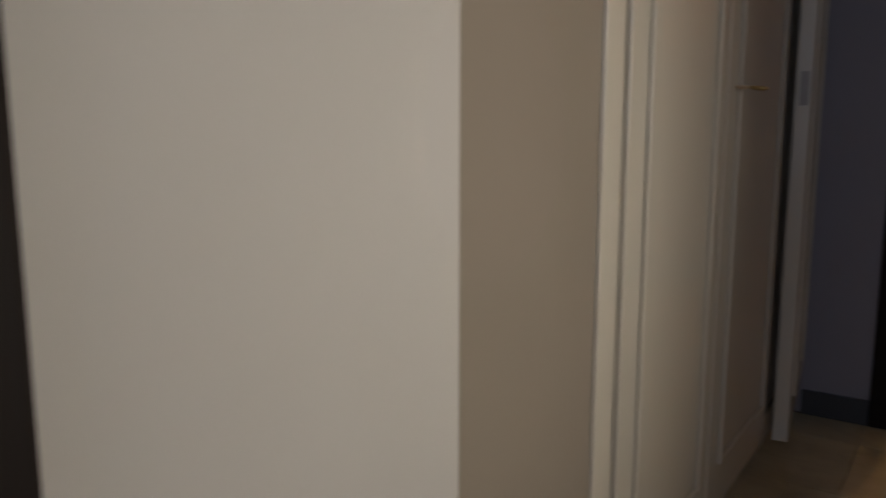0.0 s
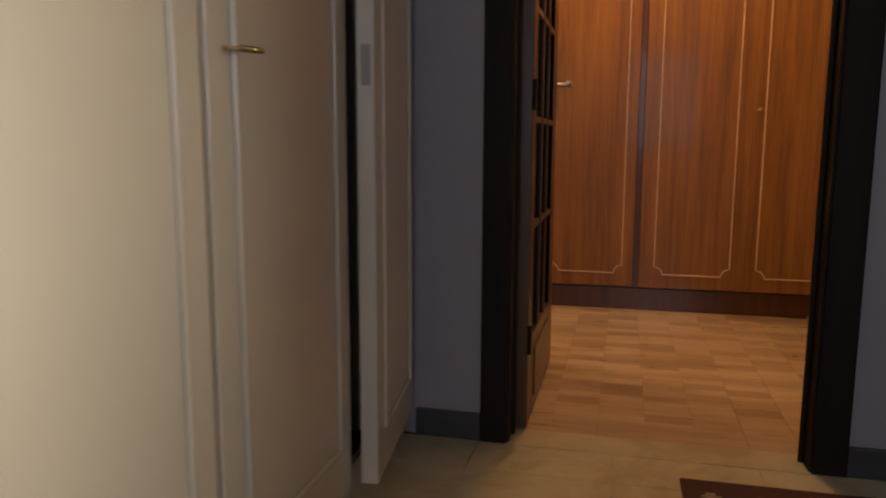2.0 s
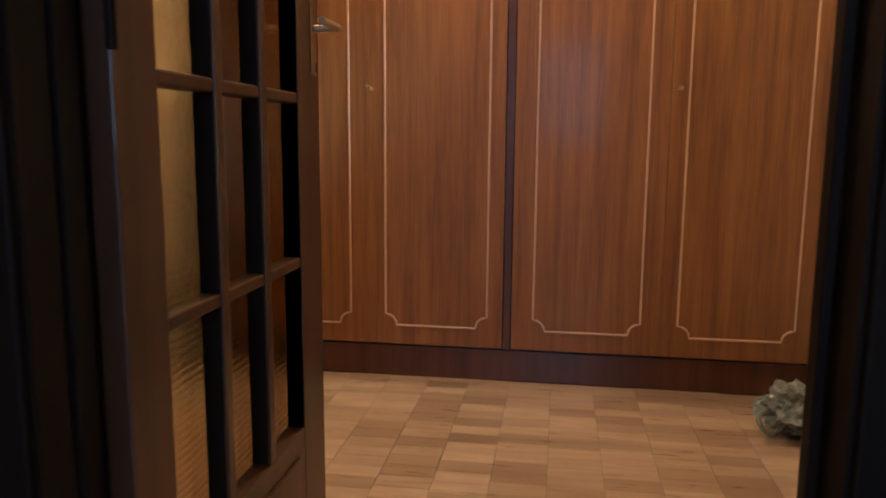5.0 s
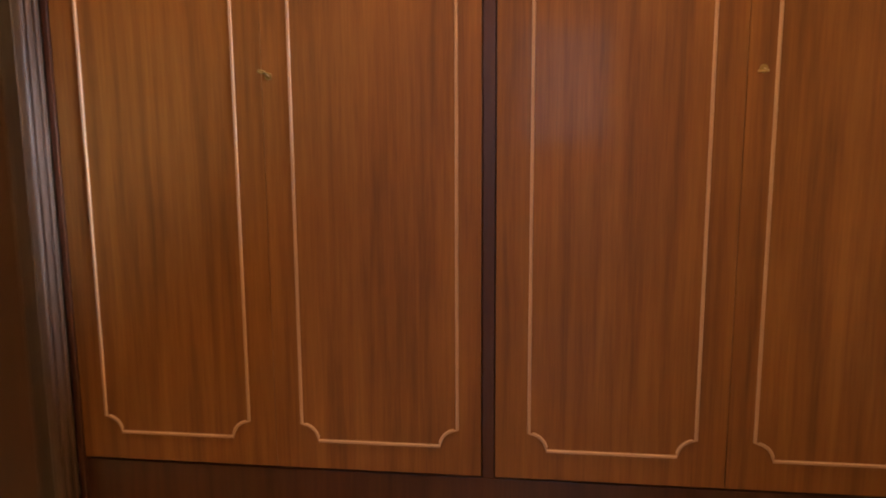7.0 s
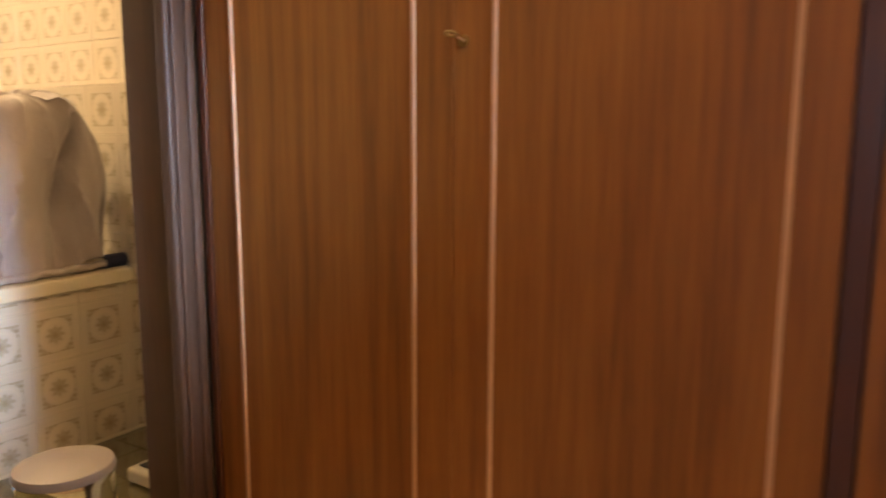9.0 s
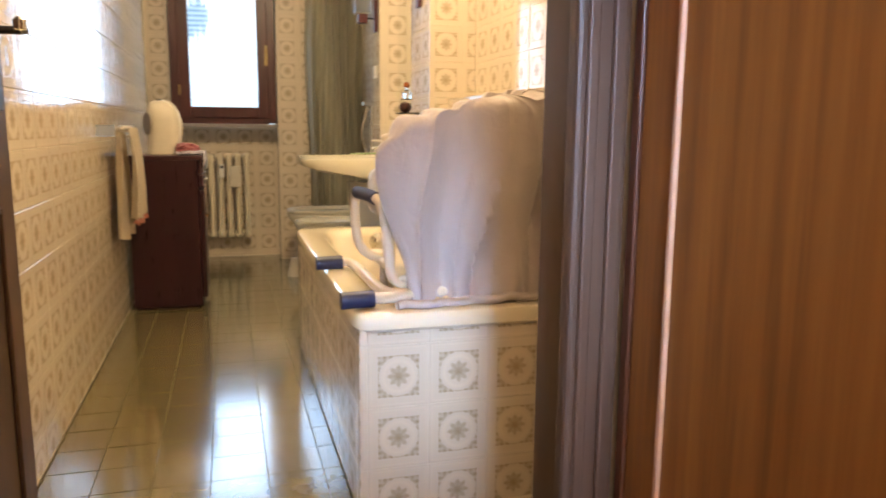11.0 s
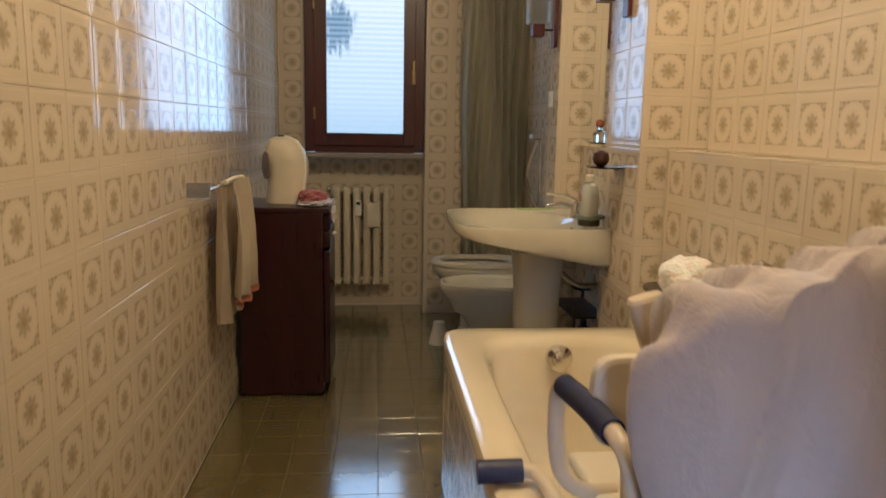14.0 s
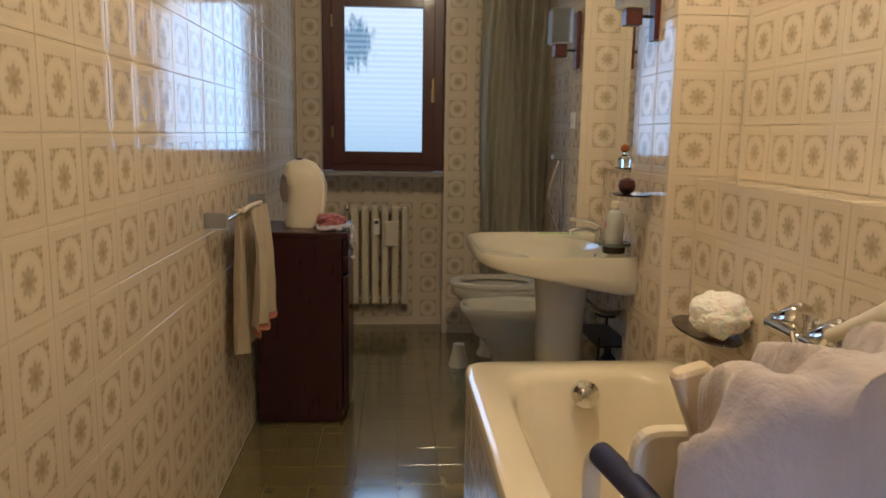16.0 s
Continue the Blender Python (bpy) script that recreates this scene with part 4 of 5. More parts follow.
def small_bathroom_things():
    b = thing("toilet_brush", "white plastic toilet brush holder on the floor", "toilet brush", (-0.02, 2.87, 0))
    part("holder", lathe([(0.055, 0), (0.05, 0.03), (0.035, 0.09), (0.03, 0.12), (0.0, 0.12)], 20, cap=False), M_PLASTIC, b, "", True)
    # things under the basin
    c = thing("storage_rack", "dark wire rack with folded things under the basin", "rack", (0.44, 1.80, 0))
    part("shelf", B((-0.06, -0.16, 0.30, 0.07, 0.16, 0.312)), M_BLACK, c)
    part("shelf", B((-0.06, -0.16, 0.46, 0.07, 0.16, 0.468)), M_BLACK, c)
    for x in (-0.06, 0.06):
        for y in (-0.16, 0.15):
            part("post", B((x, y, 0, x + 0.01, y + 0.01, 0.50)), M_BLACK, c)
    d = thing("detergent_bottle", "small dark blue detergent bottle on the rack", "bottle", (0.44, 1.70, 0.312))
    part("body", lathe([(0.03, 0), (0.032, 0.01), (0.03, 0.09), (0.012, 0.11), (0.012, 0.13)], 18), M_NAVY, d, "", True)
    # pedal bin just inside the doorway
    p = thing("pedal_bin", "small round chrome pedal bin with a beige lid", "bin", (-0.10, -0.98, 0))
    part("can", lathe([(0.088, 0), (0.095, 0.01), (0.095, 0.235), (0.098, 0.242), (0.098, 0.25)], 32), M_CHROME, p, "", True)
    part("lid", lathe([(0.098, 0.25), (0.100, 0.256), (0.096, 0.268), (0.060, 0.278), (0.0, 0.282)], 32, cap=False), M_BEIGE, p, "beige domed lid", True)
    part("pedal", B((0.09, -0.03, 0.01, 0.13, 0.03, 0.02), bevel=0.003), M_BLACK, p)
    # low scale on the floor beyond the bin
    q = thing("bathroom_scale", "flat cream bathroom scale with a dark ribbed mat", "scale", (0.40, -0.80, 0))
    part("body", B((-0.15, -0.13, 0.004, 0.15, 0.13, 0.045), bevel=0.010, seg=3), M_PLASTIC, q)
    part("mat", B((-0.125, -0.105, 0.045, 0.125, 0.105, 0.050), bevel=0.002), M_BLACK, q, "black ribbed rubber mat")
    for dx in (-0.11, 0.11):
        for dy in (-0.09, 0.09):
            part("foot", lathe([(0.012, 0.0), (0.012, 0.006)], 12, (dx, dy, 0)), M_BLACK, q)
    # dark ball and glass on the little shelf of the pier
    s = thing("glass_shelf", "smoked glass toiletry shelf fixed to the tiled pier", "shelf", (0.405, 1.42, 1.043))
    part("plate", lathe([(0.072, 0), (0.074, 0.003), (0.072, 0.006)], 32, squash=(0.85, 1.1)), M_SMOKE, s, "", True)
    part("bracket", B((0.035, -0.015, -0.01, 0.058, 0.015, -0.001), bevel=0.002), M_CHROME, s)
    o = thing("shaving_brush", "dark brown ball-shaped brush on the glass shelf", "brush", (0.385, 1.41, 1.049))
    part("ball", lathe([(0.012, 0), (0.024, 0.010), (0.029, 0.026), (0.024, 0.044), (0.0, 0.053)], 24, cap=False), M_RUBBER, o, "", True)
    f = thing("perfume_bottle", "small glass bottle with an amber stopper", "bottle", (0.450, 1.655, 1.124))
    part("bottle", lathe([(0.022, 0), (0.024, 0.03), (0.010, 0.045), (0.010, 0.055)], 16), M_CLEAR, f, "", True)
    part("stopper", lathe([(0.009, 0.054), (0.016, 0.062), (0.014, 0.078), (0.0, 0.084)], 16, cap=False), M_RED, f, "amber glass stopper", True)
    g = thing("mirror_ledge", "narrow chrome ledge under the basin mirror", "shelf", (0.475, 1.66, 1.118))
    part("ledge", B((-0.045, -0.038, 0, 0.055, 0.045, 0.006), bevel=0.002), M_SMOKE, g)


small_bathroom_things()


def mirror():
    m = thing("mirror", "tall frameless basin mirror with a dark edge", "mirror", (0.530, 1.90, 1.70))
    part("glass", B((-0.006, -0.272, -0.60, -0.001, 0.285, 0.42)), M_MIRROR, m)
    part("edge", B((-0.012, -0.282, -0.60, 0.0, -0.272, 0.42)), M_BLACK, m)


mirror()


def wall_lamp(y, x, z0):
    w = thing("wall_lamp", "wooden wall lamp with a square opal glass shade", "wall lamp", (x, y, z0))
    part("back_plate", B((-0.016, -0.028, 0.0, 0.0, 0.028, 0.235), bevel=0.003), M_WINWOOD, w)
    part("arm", tube([(-0.016, 0, 0.075), (-0.085, 0, 0.075)], 0.005, 8, False), M_BLACK, w, "", True)
    part("cup", B((-0.108, -0.028, 0.045, -0.056, 0.028, 0.098), bevel=0.004), M_WINWOOD, w)
    part("shade", B((-0.128, -0.043, 0.098, -0.038, 0.043, 0.245), bevel=0.008), M_OPAL, w, "square opal glass shade, unlit")


wall_lamp(2.25, 0.414, 1.518)
wall_lamp(1.435, 0.463, 1.538)


def outlets():
    s = thing("wall_switch", "small white switch plate on the tiled pier", "switch", (0.420, 2.31, 1.30))
    part("plate", B((-0.008, -0.03, -0.035, 0, 0.03, 0.035), bevel=0.002), M_CHALK, s)
    part("rocker", B((-0.011, -0.012, -0.016, -0.008, 0.012, 0.016), bevel=0.001), M_PLASTIC, s)
    r = thing("shower_rail", "slim shower rail with hose and chrome valve on tiles", "shower rail", (0.50, 2.66, 0.75))
    part("rail", tube([(-0.04, 0, 0.02), (-0.04, 0, 0.375)], 0.012, 10, False), M_CHROME, r, "", True)
    part("valve", tube([(0.03, 0.0, 0.375), (-0.04, 0, 0.375), (-0.10, -0.03, 0.380)], 0.014, 10), M_CHROME, r, "", True)
    part("hose", tube([(-0.06, 0, 0.36), (-0.10, 0.02, 0.2), (-0.075, 0.03, 0.09), (-0.045, 0.02, 0.02)], 0.008, 8), M_CHROME, r, "", True)
    for z in (0.06,):
        part("bracket", B((-0.045, -0.012, z, 0.030, 0.012, z + 0.02)), M_CHROME, r)


outlets()


def curtain():
    c = thing("curtain", "sage green curtain hanging in deep folds beside the window", "curtain", (0.33, 3.40, 0))
    bm = bmesh.new()
    cols, rows, grid = 120, 24, []
    for j in range(rows + 1):
        z = 0.12 + 2.33 * j / rows
        line = []
        for i in range(cols + 1):
            u = i / cols
            x = -0.190 + 0.385 * u + 0.012 * math.sin(3 * z + 9 * u)
            y = 0.030 * math.sin(u * 2 * math.pi * 6.5 + 0.5 * math.sin(1.7 * z)) + 0.014 * math.sin(u * 47 + z)
            line.append(bm.verts.new((x, y, z)))
        grid.append(line)
    for j in range(rows):
        for i in range(cols):
            bm.faces.new((grid[j][i], grid[j][i + 1], grid[j + 1][i + 1], grid[j + 1][i]))
    bmesh.ops.solidify(bm, geom=bm.faces[:], thickness=0.003)
    part("cloth", bm, M_CURTAIN, c, "", True)
    part("rod", tube([(-0.30, 0, 2.47), (0.198, 0, 2.47)], 0.010, 10, False), M_CHROME, c, "", True)
    for i in range(7):
        a = [(-0.19 + i * 0.062, 0.016 * math.cos(k * math.pi / 6), 2.462 + 0.018 * math.sin(k * math.pi / 6)) for k in range(13)]
        part("ring", tube(a, 0.003, 6, False), M_CHROME, c, "", True)


curtain()


def window():
    w = structure("window_1", B((-0.80, 3.62, 1.005, -0.742, 3.69, 2.08), (-0.130, 3.62, 1.005, -0.072, 3.69, 2.08), (-0.742, 3.62, 1.0005, -0.130, 3.69, 1.045), (-0.742, 3.62, 2.04, -0.130, 3.69, 2.08), bevel=0.003), M_WINWOOD, "dark red-brown wooden window with ribbed obscured glass")
    part("window_frame", B((-0.744, 3.605, 1.043, -0.668, 3.66, 2.042), (-0.200, 3.605, 1.043, -0.128, 3.66, 2.042), (-0.668, 3.605, 1.043, -0.200, 3.66, 1.120), (-0.668, 3.605, 1.972, -0.200, 3.66, 2.042), bevel=0.004), M_WINWOOD, w)
    g = part("pane", B((-0.676, 3.634, 1.112, -0.192, 3.638, 1.980)), M_WINGLASS, w, "ribbed obscured glass pane")
    g.visible_shadow = False
    part("window_sill", B((-0.80, 3.535, 0.975, -0.066, 3.72, 1.0), bevel=0.003), M_SILL, w, "grey-brown stone window sill")
    part("handle", B((-0.148, 3.590, 1.42, -0.128, 3.605, 1.50), (-0.145, 3.575, 1.44, -0.131, 3.590, 1.56), bevel=0.003), M_BRASS, w)
    for z in (1.2, 1.85):
        part("hinge", lathe([(0.007, 0), (0.007, 0.07)], 10, (-0.742, 3.600, z)), M_BRASS, w, "", True)


window()


def radiator():
    r = thing("radiator", "old cream cast-iron column radiator under the window", "radiator", (-0.455, 3.66, 0))
    for i in range(6):
        x = -0.155 + i * 0.062
        bm = join(B((x - 0.021, -0.055, 0.21, x + 0.021, -0.020, 0.745), bevel=0.010), B((x - 0.019, 0.020, 0.21, x + 0.019, 0.055, 0.745), bevel=0.010), B((x - 0.024, -0.055, 0.165, x + 0.024, 0.055, 0.225), bevel=0.014), B((x - 0.024, -0.055, 0.73, x + 0.024, 0.055, 0.785), bevel=0.014))
        part("column", bm, M_RADIATOR, r)
    part("link_pipe", tube([(-0.175, 0, 0.195), (0.175, 0, 0.195)], 0.014, 10, False), M_RADIATOR, r, "", True)
    part("link_pipe", tube([(-0.175, 0, 0.757), (0.175, 0, 0.757)], 0.014, 10, False), M_RADIATOR, r, "", True)
    part("valve", lathe([(0.014, 0), (0.018, 0.01), (0.018, 0.03), (0.010, 0.04)], 14, (-0.205, -0.01, 0.75)), M_CHROME, r, "chrome radiator valve", True)
    part("supply_pipe", tube([(-0.205, 0, 0.757), (-0.205, 0.02, 0.10), (-0.205, 0.02, 0.0)], 0.009, 8, False), M_RADIATOR, r, "", True)
    h = thing("humidifier", "cream ceramic humidifier box hanging on the radiator", "humidifier", (-0.385, 3.592, 0.54))
    part("box", B((-0.040, -0.016, 0, 0.045, 0.014, 0.155), bevel=0.005), M_PLASTIC, h)
    m = thing("heat_meter", "small white heat meter clipped to the radiator", "meter", (-0.478, 3.594, 0.61))
    part("case", B((-0.016, -0.012, 0, 0.022, 0.010, 0.10), bevel=0.004), M_CHALK, m)
    part("display", B((-0.010, -0.014, 0.07, 0.014, -0.012, 0.088)), M_BLACK, m)


radiator()


def cabinet():
    c = thing("cabinet", "slim dark cherry bathroom cabinet on short feet", "cabinet", (-0.752, 2.30, 0))
    part("body", B((-0.185, -0.218, 0.014, 0.165, 0.190, 0.800), bevel=0.003), M_CABINET, c)
    part("top", B((-0.187, -0.222, 0.800, 0.192, 0.195, 0.825), bevel=0.004), M_CABINET, c)
    part("plinth", B((-0.175, -0.200, 0.0, 0.150, 0.175, 0.014)), M_CABINET, c)
    d = part("door", B((0.167, -0.205, 0.055, 0.192, 0.186, 0.640), bevel=0.004), M_CABINET, c)
    part("handle", lathe([(0.006, 0), (0.012, 0.012), (0.0, 0.018)], 12, cap=False, at=(0, 0, 0)), M_BRASS, d)
    for z in (0.655, 0.728):
        w = part("drawer", B((0.167, -0.205, z, 0.192, 0.186, z + 0.068), bevel=0.004), M_CABINET, c)
        part("knob", turned(lathe([(0.005, 0), (0.011, 0.010), (0.009, 0.018), (0.0, 0.020)], 12, cap=False), Matrix.Translation((0.192, -0.02, z + 0.034)) @ Matrix.Rotation(radians(90), 4, "Y")), M_CHALK, w, "small white knob", True)
    for k in d.children:
        k.matrix_basis = Matrix.Translation((0.192, -0.15, 0.50)) @ Matrix.Rotation(radians(90), 4, "Y")
    h = thing("fan_heater", "cream plastic fan heater standing on the cabinet", "fan heater", (-0.765, 2.31, 0.825))
    rings = [superring(dx, 0, rx, ry, z, 2.6, 32) for dx, rx, ry, z in ((0, 0.085, 0.075, 0), (0, 0.088, 0.078, 0.012), (0.004, 0.082, 0.070, 0.05), (0.012, 0.088, 0.074, 0.12), (0.010, 0.090, 0.078, 0.18), (0.0, 0.085, 0.075, 0.23), (-0.010, 0.062, 0.058, 0.272), (-0.014, 0.028, 0.03, 0.289))]
    part("housing", loft(rings), M_PLASTIC, h, "", True)
    part("grille", turned(lathe([(0.060, 0), (0.060, 0.006), (0.050, 0.009)], 32), Matrix.Translation((-0.082, -0.037, 0.165)) @ Matrix.Rotation(radians(24), 4, "Z") @ Matrix.Rotation(radians(-90), 4, "Y") @ Matrix.Rotation(radians(180), 4, "X")), M_BEIGE, h, "round beige air grille", True)
    part("dial", lathe([(0.020, 0.286), (0.020, 0.295), (0.0, 0.296)], 20, (-0.012, 0, 0), cap=False), M_NAVY, h, "blue control dial", True)
    part("trim", tube([(0.075, -0.045, 0.02), (0.088, -0.045, 0.12), (0.086, -0.045, 0.20), (0.055, -0.035, 0.265), (0.0, -0.02, 0.290)], 0.0075, 8), M_CHALK, h, "", True)
    t = thing("folded_cloth", "folded dusty pink cloth on the cabinet top", "cloth", (-0.640, 2.23, 0.858))
    part("fold", crumpled((0.068, 0.090, 0.030), 4, 4, 0.26, 3.0), M_PINK, t)
    u = thing("folded_cloth", "pale lilac cloth hanging over the cabinet edge", "cloth", (-0.622, 2.21, 0.835))
    part("fold", crumpled((0.085, 0.105, 0.016), 6, 4, 0.3, 6.0), M_LINEN, u)
    part("corner", turned(crumpled((0.012, 0.05, 0.055), 8, 3, 0.3, 6.0), Matrix.Translation((0.072, -0.04, -0.035))), M_LINEN, u)


cabinet()


def towel_rail():
    r = thing("towel_rail", "chrome towel rail with square glass holders on the tiles", "towel rail", (-0.96, 1.60, 0.955))
    part("bar", tube([(0.060, -0.20, 0), (0.060, 0.47, 0)], 0.008, 10, False), M_CHROME, r, "", True)
    for y in (-0.24, 0.472):
        part("end_block", B((0.0, y, -0.025, 0.072, y + 0.018, 0.025), bevel=0.004), M_OPAL, r, "square grey glass end holder")
    t = thing("towel", "cream hand towel with a salmon border on the rail", "towel", (-0.885, 1.62, 0.0))
    def sheet(z0, z1, xo, seed, y0=-0.06, y1=0.35, taper=0.0):
        bm, grid, n, m = bmesh.new(), [], 30, 22
        for j in range(m + 1):
            s = j / m
            z = z1 + (z0 - z1) * s
            row = []
            for i in range(n + 1):
                u = i / n
                k = 1 - taper * (1 - s) * 0.5
                y = (y0 + (y1 - y0) * u) * k + 0.010 * math.sin(5 * s + seed)
                x = xo + (0.035 * s * (1.2 - s) if xo > 0 else 0) + (0.006 + 0.016 * s) * math.sin(u * 17 + seed + 1.3 * s) + 0.006 * math.sin(u * 31 + 4 * s)
                row.append(bm.verts.new((x, y, z + 0.008 * math.sin(u * 9 + seed) * s)))
            grid.append(row)
        for j in range(m):
            for i in range(n):
                bm.faces.new((grid[j][i], grid[j][i + 1], grid[j + 1][i + 1], grid[j + 1][i]))
        bmesh.ops.solidify(bm, geom=bm.faces[:], thickness=0.004)
        return bm
    part("front_fold", sheet(0.545, 0.968, 0.025, 0.4, y1=0.375, taper=0.5), M_TOWEL, t, "", True)
    part("back_fold", sheet(0.458, 0.968, -0.018, 2.0, -0.07, 0.22, 0.3), M_TOWEL, t, "", True)
    part("top_fold", tube([(0.002, -0.04, 0.966), (0.002, 0.10, 0.970), (0.002, 0.30, 0.964)], 0.008, 12), M_TOWEL, t, "", True)
    part("border", sheet(0.520, 0.551, 0.027, 0.4, y1=0.375), M_TRIMPINK, t, "salmon pink fringed border", True)


towel_rail()


def bath_seat():
    s = thing("bath_chair", "ivory bath seat with navy grips resting on the tub", "bath seat", (0, 0, 0))
    part("seat", B((-0.02, -0.235, 0.575, 0.42, 0.20, 0.600), bevel=0.011, seg=3), M_PLASTIC, s)
    part("side_guard", loft([[(px, y, pz) for px, pz, _ in superring(-0.018, 0.803, 0.052 - e, 0.064 - e, 0, 3.6, 32)] for y, e in ((-0.096, 0.006), (-0.093, 0.0), (-0.072, 0.0), (-0.069, 0.006))]), M_PLASTIC, s)
    part("guard_post", tube([(-0.005, -0.082, 0.58), (-0.012, -0.082, 0.76)], 0.012, 10, False), M_TUBEWHITE, s, "", True)
    part("backrest", B((0.02, -0.232, 0.575, 0.39, -0.208, 0.93), bevel=0.012, seg=3), M_PLASTIC, s)
    part("post", turned(loft([superring(0, 0, w, d, z, 3.5, 24) for w, d, z in ((0.012, 0.010, 0.0), (0.015, 0.012, 0.10), (0.020, 0.014, 0.22), (0.025, 0.016, 0.285), (0.025, 0.016, 0.293), (0.021, 0.013, 0.298))]), Matrix.Translation((0.068, -0.125, 0.676)) @ Matrix.Rotation(radians(-17), 4, "Y")), M_TUBEWHITE, s)
    paths = {0.208: [(-0.175, 0.208, 0.558), (-0.105, 0.208, 0.560), (-0.070, 0.185, 0.556), (-0.060, 0.05, 0.552), (-0.057, -0.15, 0.552), (-0.040, -0.255, 0.556), (0.03, -0.262, 0.557)],
             -0.316: [(-0.175, -0.316, 0.558), (-0.10, -0.316, 0.560), (-0.045, -0.305, 0.558), (0.03, -0.262, 0.557), (0.12, -0.25, 0.557), (0.30, -0.25, 0.558)]}
    for k, y0, y1 in ((1, 0.208, 0.06), (-1, -0.316, -0.25)):
        arm = part("support_arm", tube(paths[y0], 0.014, 12), M_TUBEWHITE, s, "", True)
        part("grip", tube([(-0.182, y0, 0.558), (-0.100, y0 - 0.001 * k, 0.560)], 0.0215, 16, False), M_NAVY, arm, "navy blue foam grip", True)
        arm = part("support_arm", tube([(0.30, y1, 0.558), (0.38, y1 + 0.05 * k, 0.556), (0.43, y0, 0.556), (0.53, y0, 0.556)], 0.014, 12), M_TUBEWHITE, s, "", True)
        part("grip", tube([(0.455, y0, 0.556), (0.532, y0, 0.556)], 0.0215, 16, False), M_NAVY, arm, "navy blue foam grip", True)
    rail = part("armrest", tube([(0.02, 0.055, 0.598), (-0.035, 0.045, 0.604), (-0.074, 0.035, 0.64), (-0.088, 0.025, 0.71), (-0.089, 0.018, 0.775), (-0.084, -0.012, 0.796), (-0.072, -0.09, 0.795), (-0.062, -0.165, 0.790), (-0.054, -0.204, 0.768), (-0.046, -0.215, 0.70), (-0.036, -0.220, 0.60), (0.0, -0.222, 0.567)], 0.0135, 12), M_TUBEWHITE, s, "", True)
    part("grip", tube([(-0.0855, -0.002, 0.796), (-0.072, -0.09, 0.795), (-0.0625, -0.160, 0.7905)], 0.0178, 16), M_NAVY, rail, "navy blue foam grip", True)
    for y in (0.045, -0.205):
        part("leg", tube([(-0.002, y, 0.585), (-0.002, y, 0.40)], 0.012, 10, False), M_TUBEWHITE, s, "", True)
    part("leg", tube([(0.04, -0.12, 0.57), (0.03, -0.12, 0.42), (0.03, 0.0, 0.40), (0.03, 0.12, 0.42), (0.04, 0.12, 0.57)], 0.012, 10), M_TUBEWHITE, s, "", True)
    return s


bath_seat()


